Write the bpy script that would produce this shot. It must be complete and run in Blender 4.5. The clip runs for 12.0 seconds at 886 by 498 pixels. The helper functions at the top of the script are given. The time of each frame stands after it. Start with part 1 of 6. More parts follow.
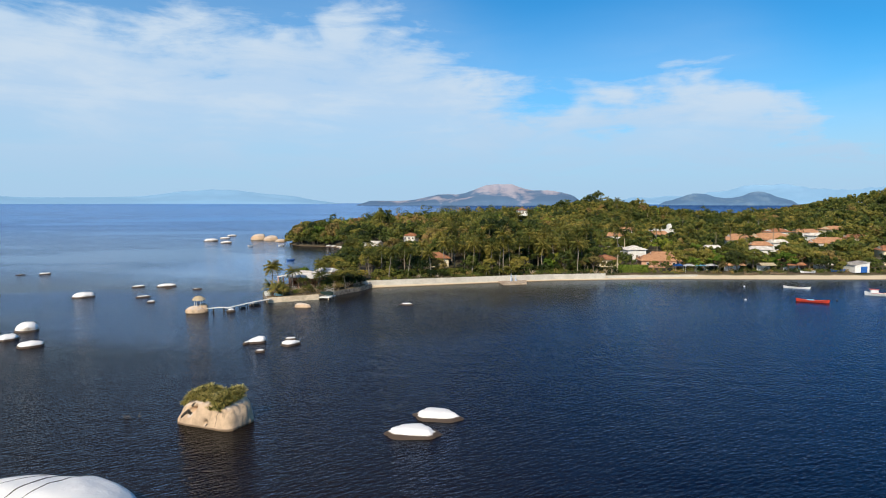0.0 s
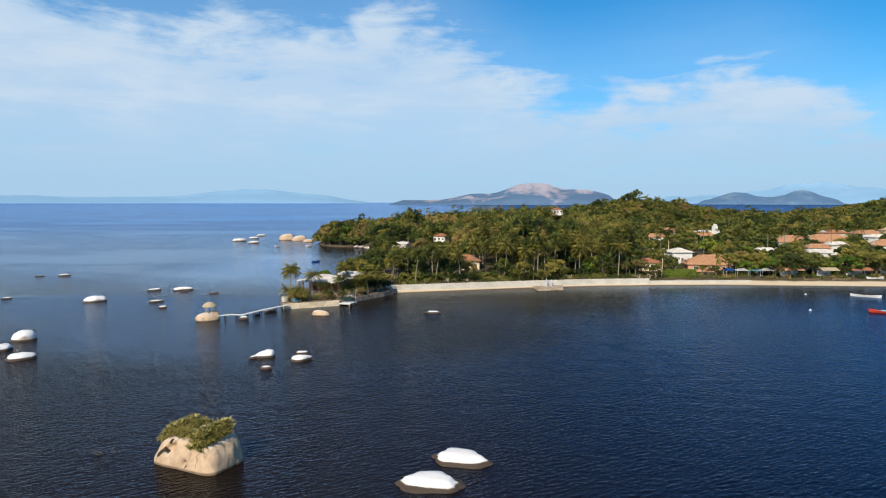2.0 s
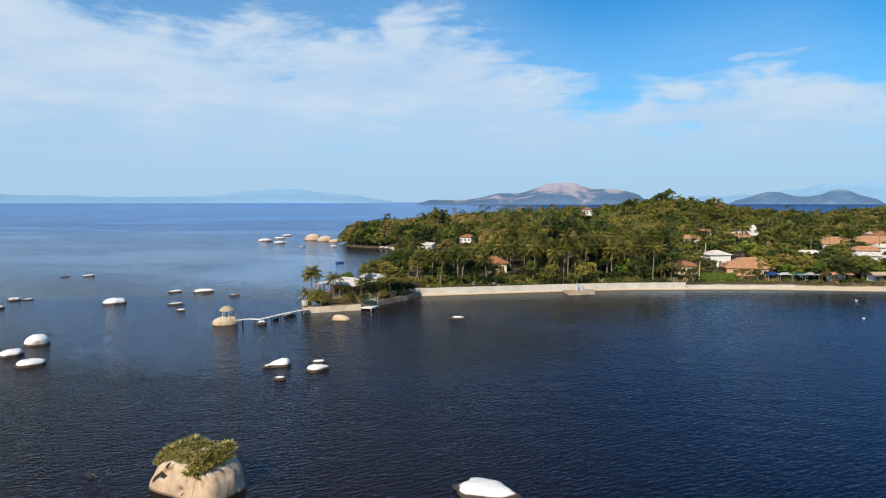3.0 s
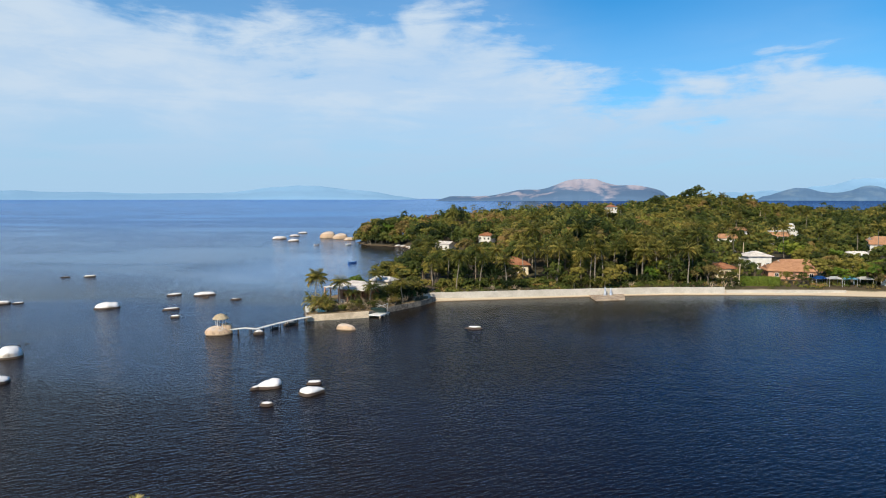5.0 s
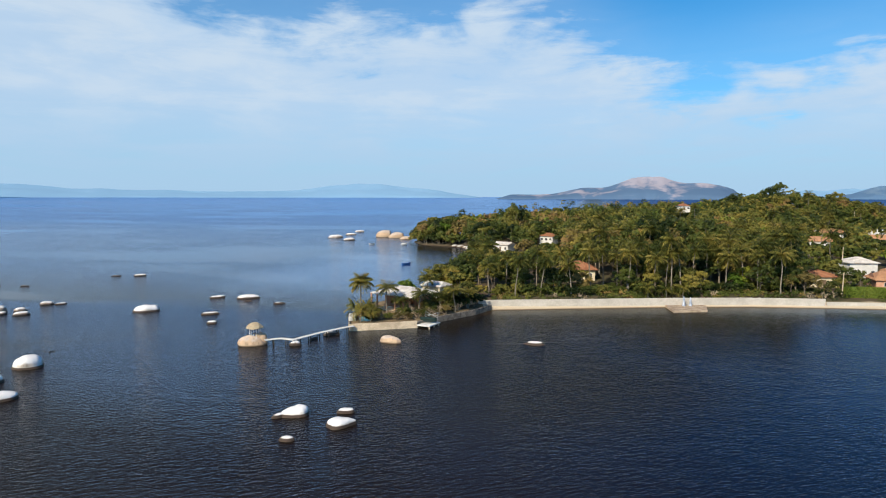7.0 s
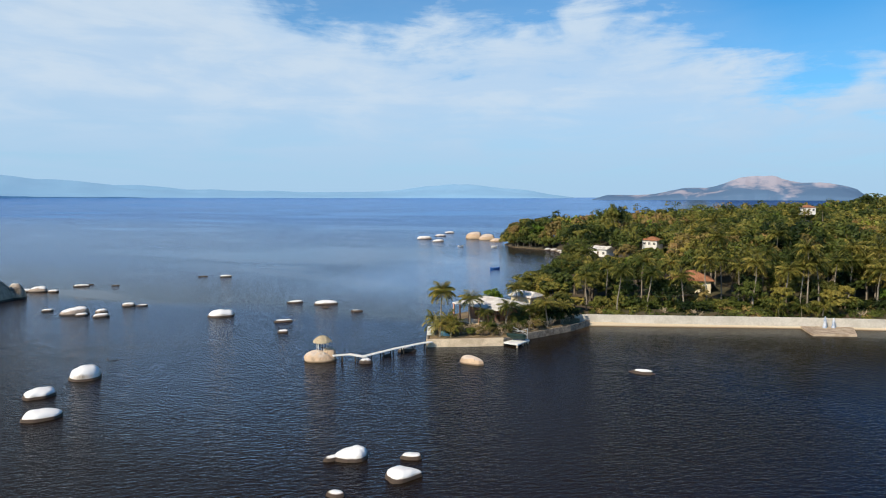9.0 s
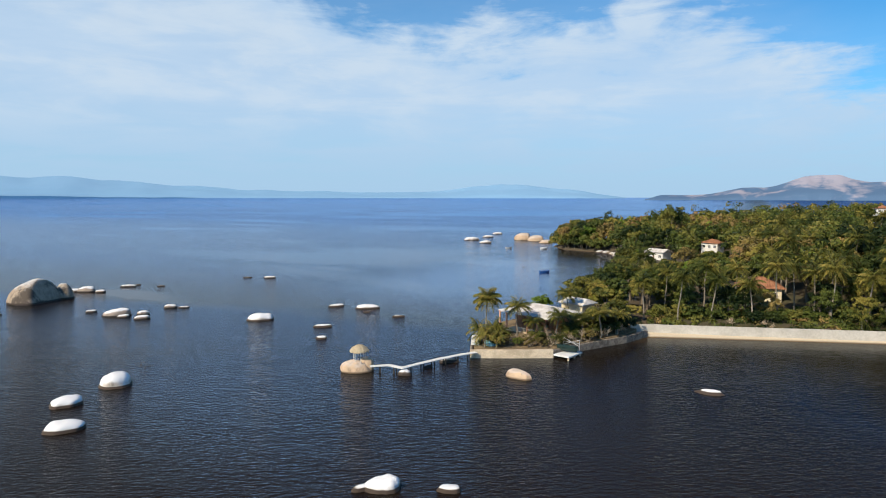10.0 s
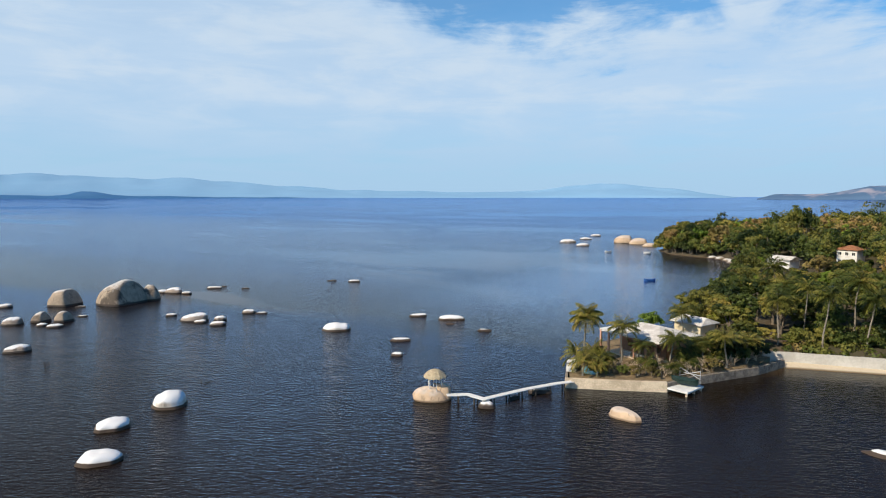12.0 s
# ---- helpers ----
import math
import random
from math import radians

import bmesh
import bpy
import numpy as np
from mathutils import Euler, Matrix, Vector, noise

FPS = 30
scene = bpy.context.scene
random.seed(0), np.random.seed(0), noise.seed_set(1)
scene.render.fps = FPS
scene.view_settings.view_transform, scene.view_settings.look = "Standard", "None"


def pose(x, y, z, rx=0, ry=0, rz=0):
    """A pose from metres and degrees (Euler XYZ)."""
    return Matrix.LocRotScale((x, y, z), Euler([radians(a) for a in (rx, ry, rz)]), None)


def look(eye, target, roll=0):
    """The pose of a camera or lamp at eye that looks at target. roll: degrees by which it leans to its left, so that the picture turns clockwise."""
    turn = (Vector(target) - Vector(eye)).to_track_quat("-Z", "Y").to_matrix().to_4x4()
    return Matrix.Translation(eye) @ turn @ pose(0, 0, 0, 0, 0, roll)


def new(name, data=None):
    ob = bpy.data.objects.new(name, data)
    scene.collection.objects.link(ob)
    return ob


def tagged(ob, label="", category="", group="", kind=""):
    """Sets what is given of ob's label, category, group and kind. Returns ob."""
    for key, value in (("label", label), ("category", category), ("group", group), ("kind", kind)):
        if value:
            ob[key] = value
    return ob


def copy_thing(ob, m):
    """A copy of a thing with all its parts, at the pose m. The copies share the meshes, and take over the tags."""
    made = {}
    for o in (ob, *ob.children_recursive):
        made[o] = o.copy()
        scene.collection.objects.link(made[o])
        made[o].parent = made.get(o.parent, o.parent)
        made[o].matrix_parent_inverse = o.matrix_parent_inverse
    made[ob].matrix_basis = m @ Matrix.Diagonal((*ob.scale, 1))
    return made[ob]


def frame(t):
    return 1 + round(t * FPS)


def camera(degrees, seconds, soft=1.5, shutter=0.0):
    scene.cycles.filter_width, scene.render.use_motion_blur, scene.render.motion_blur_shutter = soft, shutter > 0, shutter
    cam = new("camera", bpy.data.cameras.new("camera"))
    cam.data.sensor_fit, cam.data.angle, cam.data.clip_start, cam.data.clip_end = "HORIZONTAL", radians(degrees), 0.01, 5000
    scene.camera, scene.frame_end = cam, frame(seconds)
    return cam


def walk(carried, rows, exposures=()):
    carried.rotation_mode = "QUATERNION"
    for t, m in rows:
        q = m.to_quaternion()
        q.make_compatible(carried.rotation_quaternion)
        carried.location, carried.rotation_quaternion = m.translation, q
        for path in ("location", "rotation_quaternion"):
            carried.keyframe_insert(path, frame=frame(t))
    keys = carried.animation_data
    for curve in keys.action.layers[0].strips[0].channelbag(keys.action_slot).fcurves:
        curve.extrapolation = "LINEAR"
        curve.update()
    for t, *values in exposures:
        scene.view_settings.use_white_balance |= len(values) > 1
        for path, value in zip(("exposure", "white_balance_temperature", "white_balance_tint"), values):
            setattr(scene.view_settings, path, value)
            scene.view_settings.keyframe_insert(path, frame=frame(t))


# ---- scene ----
cam = camera(70.93, 12.0, soft=1.05)
PATH = [
    (0, (-2.232, 1.724, 29.858), (-2.433, 21.667, 28.371), 0.06),
    (0.5, (-2.068, 5.462, 29.785), (-2.647, 25.397, 28.286), 0.08),
    (1, (-1.890, 9.199, 29.759), (-2.648, 29.129, 28.262), 0.06),
    (1.5, (-1.632, 12.887, 29.794), (-2.604, 32.807, 28.297), 0.07),
    (2, (-1.604, 16.590, 29.842), (-2.846, 36.494, 28.331), 0.03),
    (2.5, (-1.610, 20.346, 29.925), (-3.331, 40.214, 28.407), 0.05),
    (3, (-1.644, 24.125, 30.028), (-3.757, 43.955, 28.508), 0.01),
    (3.5, (-1.703, 27.972, 30.150), (-4.085, 47.772, 28.628), -0.02),
    (5.5, (-2.520, 43.382, 30.310), (-5.689, 63.057, 28.624), 0.05),
    (6, (-2.899, 47.474, 30.306), (-6.967, 66.983, 28.617), 0.02),
    (6.5, (-3.261, 51.571, 30.293), (-7.666, 71.006, 28.601), 0.03),
    (8.5, (-6.240, 67.759, 30.177), (-12.738, 86.599, 28.497), 0.12),
    (9, (-7.320, 71.883, 30.185), (-14.785, 90.361, 28.503), 0.08),
    (9.5, (-8.460, 75.734, 30.178), (-16.580, 93.933, 28.487), 0.06),
    (10, (-9.842, 79.511, 30.248), (-18.722, 97.353, 28.570), 0.05),
    (10.5, (-11.373, 83.099, 30.303), (-21.286, 100.387, 28.619), 0.05),
    (11, (-12.999, 86.695, 30.345), (-23.763, 103.468, 28.660), 0.03),
    (11.5, (-14.674, 90.313, 30.380), (-25.800, 106.846, 28.685), -0.01),
    (12, (-16.401, 93.971, 30.520), (-27.880, 110.261, 28.829), -0.03),
]
walk(cam, [(t, look(e, a, r)) for t, e, a, r in PATH])

# ---- world, sun ----
SUN_AZ, SUN_EL = radians(200), radians(38)      # compass: clockwise from +y


def mathn(nt, op, a, b=None, c=None, clamp=False):
    n = nt.nodes.new("ShaderNodeMath")
    n.operation, n.use_clamp = op, clamp
    for i, v in enumerate((a, b, c)):
        if v is None:
            continue
        if isinstance(v, (int, float)):
            n.inputs[i].default_value = v
        else:
            nt.links.new(v, n.inputs[i])
    return n.outputs[0]


def maprange(nt, v, a, b, c=0.0, d=1.0, smooth=True):
    n = nt.nodes.new("ShaderNodeMapRange")
    n.interpolation_type = "SMOOTHSTEP" if smooth else "LINEAR"
    nt.links.new(v, n.inputs[0])
    for i, x in enumerate((a, b, c, d)):
        n.inputs[i + 1].default_value = x
    return n.outputs[0]


def noisen(nt, vec, scale, detail=4, rough=0.55, dist=0.0):
    n = nt.nodes.new("ShaderNodeTexNoise")
    n.inputs["Scale"].default_value, n.inputs["Detail"].default_value = scale, detail
    n.inputs["Roughness"].default_value, n.inputs["Distortion"].default_value = rough, dist
    if vec is not None:
        nt.links.new(vec, n.inputs["Vector"])
    return n.outputs["Fac"]


def mapping(nt, vec, scale=(1, 1, 1), rot=(0, 0, 0), loc=(0, 0, 0)):
    n = nt.nodes.new("ShaderNodeMapping")
    n.inputs["Scale"].default_value, n.inputs["Rotation"].default_value = scale, rot
    n.inputs["Location"].default_value = loc
    nt.links.new(vec, n.inputs["Vector"])
    return n.outputs[0]


def mixc(nt, fac, a, b, mode="MIX"):
    n = nt.nodes.new("ShaderNodeMix")
    n.data_type, n.blend_type = "RGBA", mode
    for sock, v in ((n.inputs[0], fac), (n.inputs[6], a), (n.inputs[7], b)):
        if isinstance(v, (int, float)):
            sock.default_value = v
        elif isinstance(v, tuple):
            sock.default_value = (*v, 1)
        else:
            nt.links.new(v, sock)
    return n.outputs[2]


def make_world():
    w = bpy.data.worlds.new("sky")
    w.use_nodes = True
    scene.world = w
    nt = w.node_tree
    nt.nodes.clear()
    out = nt.nodes.new("ShaderNodeOutputWorld")
    sky = nt.nodes.new("ShaderNodeTexSky")
    sky.sky_type, sky.sun_disc = "NISHITA", False
    sky.sun_elevation, sky.sun_rotation = SUN_EL, SUN_AZ
    sky.air_density, sky.dust_density, sky.ozone_density = 1.0, 0.2, 4.0
    tc = nt.nodes.new("ShaderNodeTexCoord").outputs["Generated"]
    sep = nt.nodes.new("ShaderNodeSeparateXYZ")
    nt.links.new(tc, sep.inputs[0])
    dx, dy, dz = sep.outputs
    up = mathn(nt, "ADD", mathn(nt, "MAXIMUM", dz, 0.0), 0.16)
    comb = nt.nodes.new("ShaderNodeCombineXYZ")
    nt.links.new(mathn(nt, "DIVIDE", dx, up), comb.inputs[0])
    nt.links.new(mathn(nt, "DIVIDE", dy, up), comb.inputs[1])
    p = comb.outputs[0]
    # a broad veil of high cloud with a ragged upper edge, puffs and wisps above it
    az = mathn(nt, "ARCTAN2", dx, dy)
    ramp = nt.nodes.new("ShaderNodeValToRGB")
    ramp.color_ramp.interpolation = "B_SPLINE"
    stops = [(-3.14, 0.2), (-1.3, 0.46), (-0.80, 0.40), (-0.62, 0.285), (-0.48, 0.255), (-0.38, 0.265), (-0.22, 0.285), (-0.06, 0.27), (0.03, 0.21), (0.13, 0.165),
             (0.24, 0.19), (0.38, 0.205), (0.46, 0.165), (0.55, 0.115), (0.75, 0.09), (3.14, 0.2)]
    while len(ramp.color_ramp.elements) < len(stops):
        ramp.color_ramp.elements.new(0.5)
    for e, (a, v) in zip(ramp.color_ramp.elements, stops):
        e.position, e.color = (a + 3.15) / 6.3, (v, v, v, 1)
    nt.links.new(maprange(nt, az, -3.15, 3.15, 0.0, 1.0, False), ramp.inputs[0])
    edge_el = ramp.outputs[0]
    puffs = noisen(nt, mapping(nt, tc, (1, 1, 2.4), (0.12, 0.1, 0.4), (3.1, 0.4, 0.7)), 8.0, 6, 0.55, 0.25)
    streaks = noisen(nt, mapping(nt, tc, (1, 1, 5.5), (0.10, -0.06, 0.9), (0.3, 2.4, 0.2)), 5.0, 7, 0.6, 0.5)
    broad = noisen(nt, mapping(nt, p, (1, 1.5, 1), (0, 0, 0.2), (1.7, 2.2, 0)), 0.75, 3, 0.5, 0.2)
    rag = mathn(nt, "ADD", mathn(nt, "MULTIPLY", mathn(nt, "SUBTRACT", puffs, 0.52), 5.5), mathn(nt, "MULTIPLY", mathn(nt, "SUBTRACT", streaks, 0.5), 4.5))
    m = mathn(nt, "ADD", mathn(nt, "DIVIDE", mathn(nt, "SUBTRACT", edge_el, dz), 0.036), rag)
    mask = maprange(nt, m, -1.0, 1.5, 0.0, 0.96)
    haze = maprange(nt, mathn(nt, "SUBTRACT", dz, edge_el), 0.13, -0.01, 0.0, 0.24)
    mask = mathn(nt, "MAXIMUM", mask, haze)
    mask = mathn(nt, "MULTIPLY", mask, maprange(nt, mathn(nt, "ADD", streaks, mathn(nt, "MULTIPLY", broad, 0.6)), 0.55, 0.95, 0.88, 1.0))
    veil = maprange(nt, dz, 0.22, 0.01, 0.0, 0.97)
    mask = mathn(nt, "MAXIMUM", mask, veil)
    bright = mathn(nt, "MULTIPLY", maprange(nt, mathn(nt, "ADD", puffs, mathn(nt, "MULTIPLY", streaks, 0.7)), 0.75, 1.05), maprange(nt, dz, 0.06, 0.18))
    tint = mixc(nt, 1.0, sky.outputs[0], mixc(nt, maprange(nt, dz, 0.34, 0.7), (0.25, 1.00, 1.34), (0.28, 0.70, 1.0)), "MULTIPLY")
    bg = nt.nodes.new("ShaderNodeBackground")
    bg.inputs[1].default_value = 0.10
    nt.links.new(tint, bg.inputs[0])
    cl = nt.nodes.new("ShaderNodeBackground")
    cl.inputs[1].default_value = 0.82
    nt.links.new(mixc(nt, bright, mixc(nt, maprange(nt, dz, 0.0, 0.18), (0.50, 0.742, 1.0), (0.64, 0.83, 1.05)), (0.74, 0.89, 1.05)), cl.inputs[0])
    mx = nt.nodes.new("ShaderNodeMixShader")
    nt.links.new(mask, mx.inputs[0])
    nt.links.new(bg.outputs[0], mx.inputs[1])
    nt.links.new(cl.outputs[0], mx.inputs[2])
    nt.links.new(mx.outputs[0], out.inputs[0])


make_world()
sun = new("sun", bpy.data.lights.new("sun", "SUN"))
sun.data.energy, sun.data.angle, sun.data.color = 5.0, radians(0.53), (1.0, 0.88, 0.70)
sdir = Vector((math.sin(SUN_AZ) * math.cos(SUN_EL), math.cos(SUN_AZ) * math.cos(SUN_EL), math.sin(SUN_EL)))
sun.matrix_world = look(sdir * 100, (0, 0, 0))


# ---- materials ----
def material(name):
    m = bpy.data.materials.new(name)
    m.use_nodes = True
    nt = m.node_tree
    b = nt.nodes["Principled BSDF"]
    b.inputs["Roughness"].default_value = 0.8
    b.inputs["Specular IOR Level"].default_value = 0.3
    return m, nt, b


def objvec(nt):
    return nt.nodes.new("ShaderNodeTexCoord").outputs["Object"]


def worldpos(nt):
    return nt.nodes.new("ShaderNodeNewGeometry").outputs["Position"]


def bumped(nt, b, h, strength, dist=0.1):
    n = nt.nodes.new("ShaderNodeBump")
    n.inputs["Strength"].default_value, n.inputs["Distance"].default_value = strength, dist
    nt.links.new(h, n.inputs["Height"])
    nt.links.new(n.outputs[0], b.inputs["Normal"])


def plain(name, a, b2, scale=1.0, rough=0.8, bump=0.2, spec=0.3, metal=0.0):
    """Two-tone mottled surface with fine grain."""
    m, nt, b = material(name)
    v = worldpos(nt)
    n1 = noisen(nt, v, scale, 5, 0.6)
    n2 = noisen(nt, v, scale * 9, 3, 0.6)
    f = mathn(nt, "ADD", mathn(nt, "MULTIPLY", n1, 0.65), mathn(nt, "MULTIPLY", n2, 0.35))
    nt.links.new(mixc(nt, maprange(nt, f, 0.36, 0.64), a, b2), b.inputs["Base Color"])
    b.inputs["Roughness"].default_value, b.inputs["Metallic"].default_value = rough, metal
    b.inputs["Specular IOR Level"].default_value = spec
    if bump:
        bumped(nt, b, f, bump, 0.05)
    return m


def leafmat(name, a, b2, c, trans=0.16, own=0.12):
    """Foliage: each leaf clump and each tree has its own tone."""
    m, nt, b = material(name)
    g = nt.nodes.new("ShaderNodeNewGeometry")
    oi = nt.nodes.new("ShaderNodeObjectInfo")
    big = noisen(nt, g.outputs["Position"], 0.085, 2, 0.5)
    whole = mathn(nt, "ADD", mathn(nt, "MULTIPLY", oi.outputs["Random"], 0.45), mathn(nt, "MULTIPLY", maprange(nt, big, 0.32, 0.68), 0.55))
    f = mathn(nt, "ADD", mathn(nt, "MULTIPLY", g.outputs["Random Per Island"], own), mathn(nt, "MULTIPLY", whole, 1 - own))
    col = mixc(nt, maprange(nt, f, 0.24, 0.70), a, b2)
    col = mixc(nt, maprange(nt, f, 0.62, 0.88, 0.0, 0.9), col, c)
    nt.links.new(col, b.inputs["Base Color"])
    b.inputs["Roughness"].default_value = 0.55
    b.inputs["Specular IOR Level"].default_value = 0.25
    tr = nt.nodes.new("ShaderNodeBsdfTranslucent")
    nt.links.new(col, tr.inputs[0])
    mx = nt.nodes.new("ShaderNodeMixShader")
    mx.inputs[0].default_value = trans
    nt.links.new(b.outputs[0], mx.inputs[1])
    nt.links.new(tr.outputs[0], mx.inputs[2])
    nt.links.new(mx.outputs[0], nt.nodes["Material Output"].inputs[0])
    return m


def watermat():
    m, nt, b = material("sea_water")
    v = worldpos(nt)
    # ripples at two scales, and broad wind lanes of smoother and rougher water
    lanes = noisen(nt, mapping(nt, v, (0.0035, 0.011, 1), (0, 0, 0.3)), 1.0, 4, 0.55, 0.6)
    far = mathn(nt, "MULTIPLY", maprange(nt, lanes, 0.50, 0.63), 1.0)
    w1 = noisen(nt, mapping(nt, mapping(nt, v, rot=(0, 0, -0.55)), (0.62, 1.6, 1)), 1.2, 3, 0.58, 0.2)
    w2 = noisen(nt, mapping(nt, v, (0.5, 0.9, 1), (0, 0, -0.5)), 0.28, 3, 0.5)
    h = mathn(nt, "ADD", mathn(nt, "MULTIPLY", w1, 0.50), mathn(nt, "MULTIPLY", w2, 0.35))
    sx = nt.nodes.new("ShaderNodeSeparateXYZ")
    nt.links.new(v, sx.inputs[0])
    px, py = sx.outputs[0], sx.outputs[1]
    # sheltered, smoother water under the wooded shore
    lee = mathn(nt, "SUBTRACT", py, mathn(nt, "MULTIPLY_ADD", px, 0.2, 228.0))
    lee = mathn(nt, "ADD", lee, mathn(nt, "MULTIPLY", mathn(nt, "SUBTRACT", lanes, 0.5), 110))
    inshore = mathn(nt, "MAXIMUM", maprange(nt, px, -74, -44), maprange(nt, lee, 6, -14))
    murk = mathn(nt, "MULTIPLY", maprange(nt, lee, -80, -25), inshore)
    lee = mathn(nt, "MULTIPLY", mathn(nt, "MULTIPLY", maprange(nt, lee, -95, -8), inshore), maprange(nt, px, -95, -40))
    dist = mathn(nt, "SQRT", mathn(nt, "ADD", mathn(nt, "MULTIPLY", mathn(nt, "MULTIPLY", px, px), 2.25), mathn(nt, "MULTIPLY", mathn(nt, "MULTIPLY", py, py), 0.49)))
    open_bay = mathn(nt, "MULTIPLY", maprange(nt, dist, 125, 420, 0.0, 0.55), maprange(nt, px, 200, -120))
    slick = noisen(nt, mapping(nt, v, (0.0042, 0.020, 1), (0, 0, -0.25)), 1.0, 5, 0.6, 1.2)
    slick = mathn(nt, "MULTIPLY", maprange(nt, slick, 0.55, 0.66, 0.0, 1.25), maprange(nt, px, -90, -150))
    lx = mathn(nt, "DIVIDE", mathn(nt, "ADD", px, mathn(nt, "MULTIPLY_ADD", py, -0.75, 1240.0)), 190.0)
    ly = mathn(nt, "DIVIDE", mathn(nt, "SUBTRACT", py, 1240.0), 330.0)
    lane = mathn(nt, "ADD", mathn(nt, "MULTIPLY", lx, lx), mathn(nt, "MULTIPLY", ly, ly))
    lane = maprange(nt, mathn(nt, "ADD", lane, mathn(nt, "MULTIPLY", mathn(nt, "SUBTRACT", lanes, 0.5), 5.0)), 1.3, 0.2, 0.0, 1.25)
    slick = mathn(nt, "MAXIMUM", slick, lane)
    cove = mathn(nt, "MULTIPLY", maprange(nt, py, 190, 275, 0.0, 0.68), maprange(nt, px, -36, -64))
    cove = mathn(nt, "MULTIPLY", cove, maprange(nt, px, -190, -100, 0.45, 1.0))
    rocks_w = mathn(nt, "MULTIPLY", maprange(nt, px, -115, -185, 0.0, 0.48), maprange(nt, py, 120, 165))
    slick = mathn(nt, "MAXIMUM", slick, mathn(nt, "MAXIMUM", cove, rocks_w))
    calm = mathn(nt, "MAXIMUM", mathn(nt, "MAXIMUM", mathn(nt, "ADD", mathn(nt, "MULTIPLY", far, 0.7), open_bay), slick), mathn(nt, "MULTIPLY", lee, 0.95))
    bmp = nt.nodes.new("ShaderNodeBump")
    bmp.inputs["Distance"].default_value = 0.5
    nt.links.new(maprange(nt, calm, 0.0, 1.25, 0.92, 0.06, False), bmp.inputs["Strength"])
    nt.links.new(h, bmp.inputs["Height"])
    # clear blue water in the bay, murky brown over the shallows between the rocks and the point
    ex = mathn(nt, "DIVIDE", mathn(nt, "ADD", px, 48.0), 58.0)
    ey = mathn(nt, "DIVIDE", mathn(nt, "SUBTRACT", py, 163.0), 32.0)
    rr = mathn(nt, "ADD", mathn(nt, "MULTIPLY", ex, ex), mathn(nt, "MULTIPLY", ey, ey))
    rr = mathn(nt, "ADD", rr, mathn(nt, "MULTIPLY", mathn(nt, "SUBTRACT", lanes, 0.5), 1.5))
    clear = mathn(nt, "MINIMUM", maprange(nt, rr, 0.5, 1.9), mathn(nt, "SUBTRACT", 1.0, mathn(nt, "MULTIPLY", murk, maprange(nt, px, 70, 20))))
    deep = mixc(nt, clear, (0.0155, 0.0098, 0.0044), mixc(nt, maprange(nt, px, 35, -25), (0.0022, 0.0045, 0.0115), (0.0125, 0.0075, 0.0036)))
    # sand seen through the shallows along the wall
    shoal = mathn(nt, "SUBTRACT", py, mathn(nt, "MULTIPLY_ADD", px, 0.30, 227.6))
    shoal = mathn(nt, "MULTIPLY", maprange(nt, shoal, -11, -1), maprange(nt, px, 62, 56))
    deep = mixc(nt, mathn(nt, "MULTIPLY", shoal, maprange(nt, px, -34, -30, 0.0, 0.8)), deep, (0.075, 0.048, 0.020))
    nt.links.new(deep, b.inputs["Base Color"])
    b.inputs["Specular IOR Level"].default_value = 0.0
    nt.links.new(bmp.outputs[0], b.inputs["Normal"])
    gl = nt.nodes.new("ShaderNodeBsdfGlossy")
    # reflected light painted by position: gloss dimmed or tinted for each stretch of water
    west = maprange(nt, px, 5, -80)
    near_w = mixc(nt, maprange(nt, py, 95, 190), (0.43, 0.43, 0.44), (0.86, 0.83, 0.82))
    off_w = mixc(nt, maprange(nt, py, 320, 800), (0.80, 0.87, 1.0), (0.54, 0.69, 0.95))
    reflect_tint_w = mixc(nt, maprange(nt, py, 185, 285), near_w, off_w)
    reflect_tint_e = mixc(nt, maprange(nt, px, 20, 180), (0.58, 0.74, 0.96), (0.29, 0.43, 0.68))
    reflect_tint_e = mixc(nt, maprange(nt, py, 70, 190), mixc(nt, 1.0, reflect_tint_e, (0.72, 0.72, 0.74), "MULTIPLY"), reflect_tint_e)
    tint = mixc(nt, west, reflect_tint_e, reflect_tint_w)
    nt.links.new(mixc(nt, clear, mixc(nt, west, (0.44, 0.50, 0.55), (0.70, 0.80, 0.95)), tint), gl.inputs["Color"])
    nt.links.new(maprange(nt, calm, 0.0, 1.25, 0.19, 0.06, False), gl.inputs["Roughness"])
    nt.links.new(bmp.outputs[0], gl.inputs["Normal"])
    fr = nt.nodes.new("ShaderNodeFresnel")
    fr.inputs["IOR"].default_value = 1.333
    nt.links.new(bmp.outputs[0], fr.inputs["Normal"])
    mx = nt.nodes.new("ShaderNodeMixShader")
    # sheen painted over the cove: reflection strengthened there by position
    painted_sheen = mathn(nt, "MULTIPLY", mathn(nt, "MULTIPLY", maprange(nt, py, 195, 260, 0.0, 0.5), maprange(nt, py, 420, 300)), mathn(nt, "MULTIPLY", maprange(nt, px, -30, -62), maprange(nt, px, -150, -100)))
    nt.links.new(mathn(nt, "MULTIPLY", fr.outputs[0], mathn(nt, "ADD", painted_sheen, 1.0), clamp=True), mx.inputs[0])
    nt.links.new(b.outputs[0], mx.inputs[1])
    nt.links.new(gl.outputs[0], mx.inputs[2])
    nt.links.new(mx.outputs[0], nt.nodes["Material Output"].inputs[0])
    return m


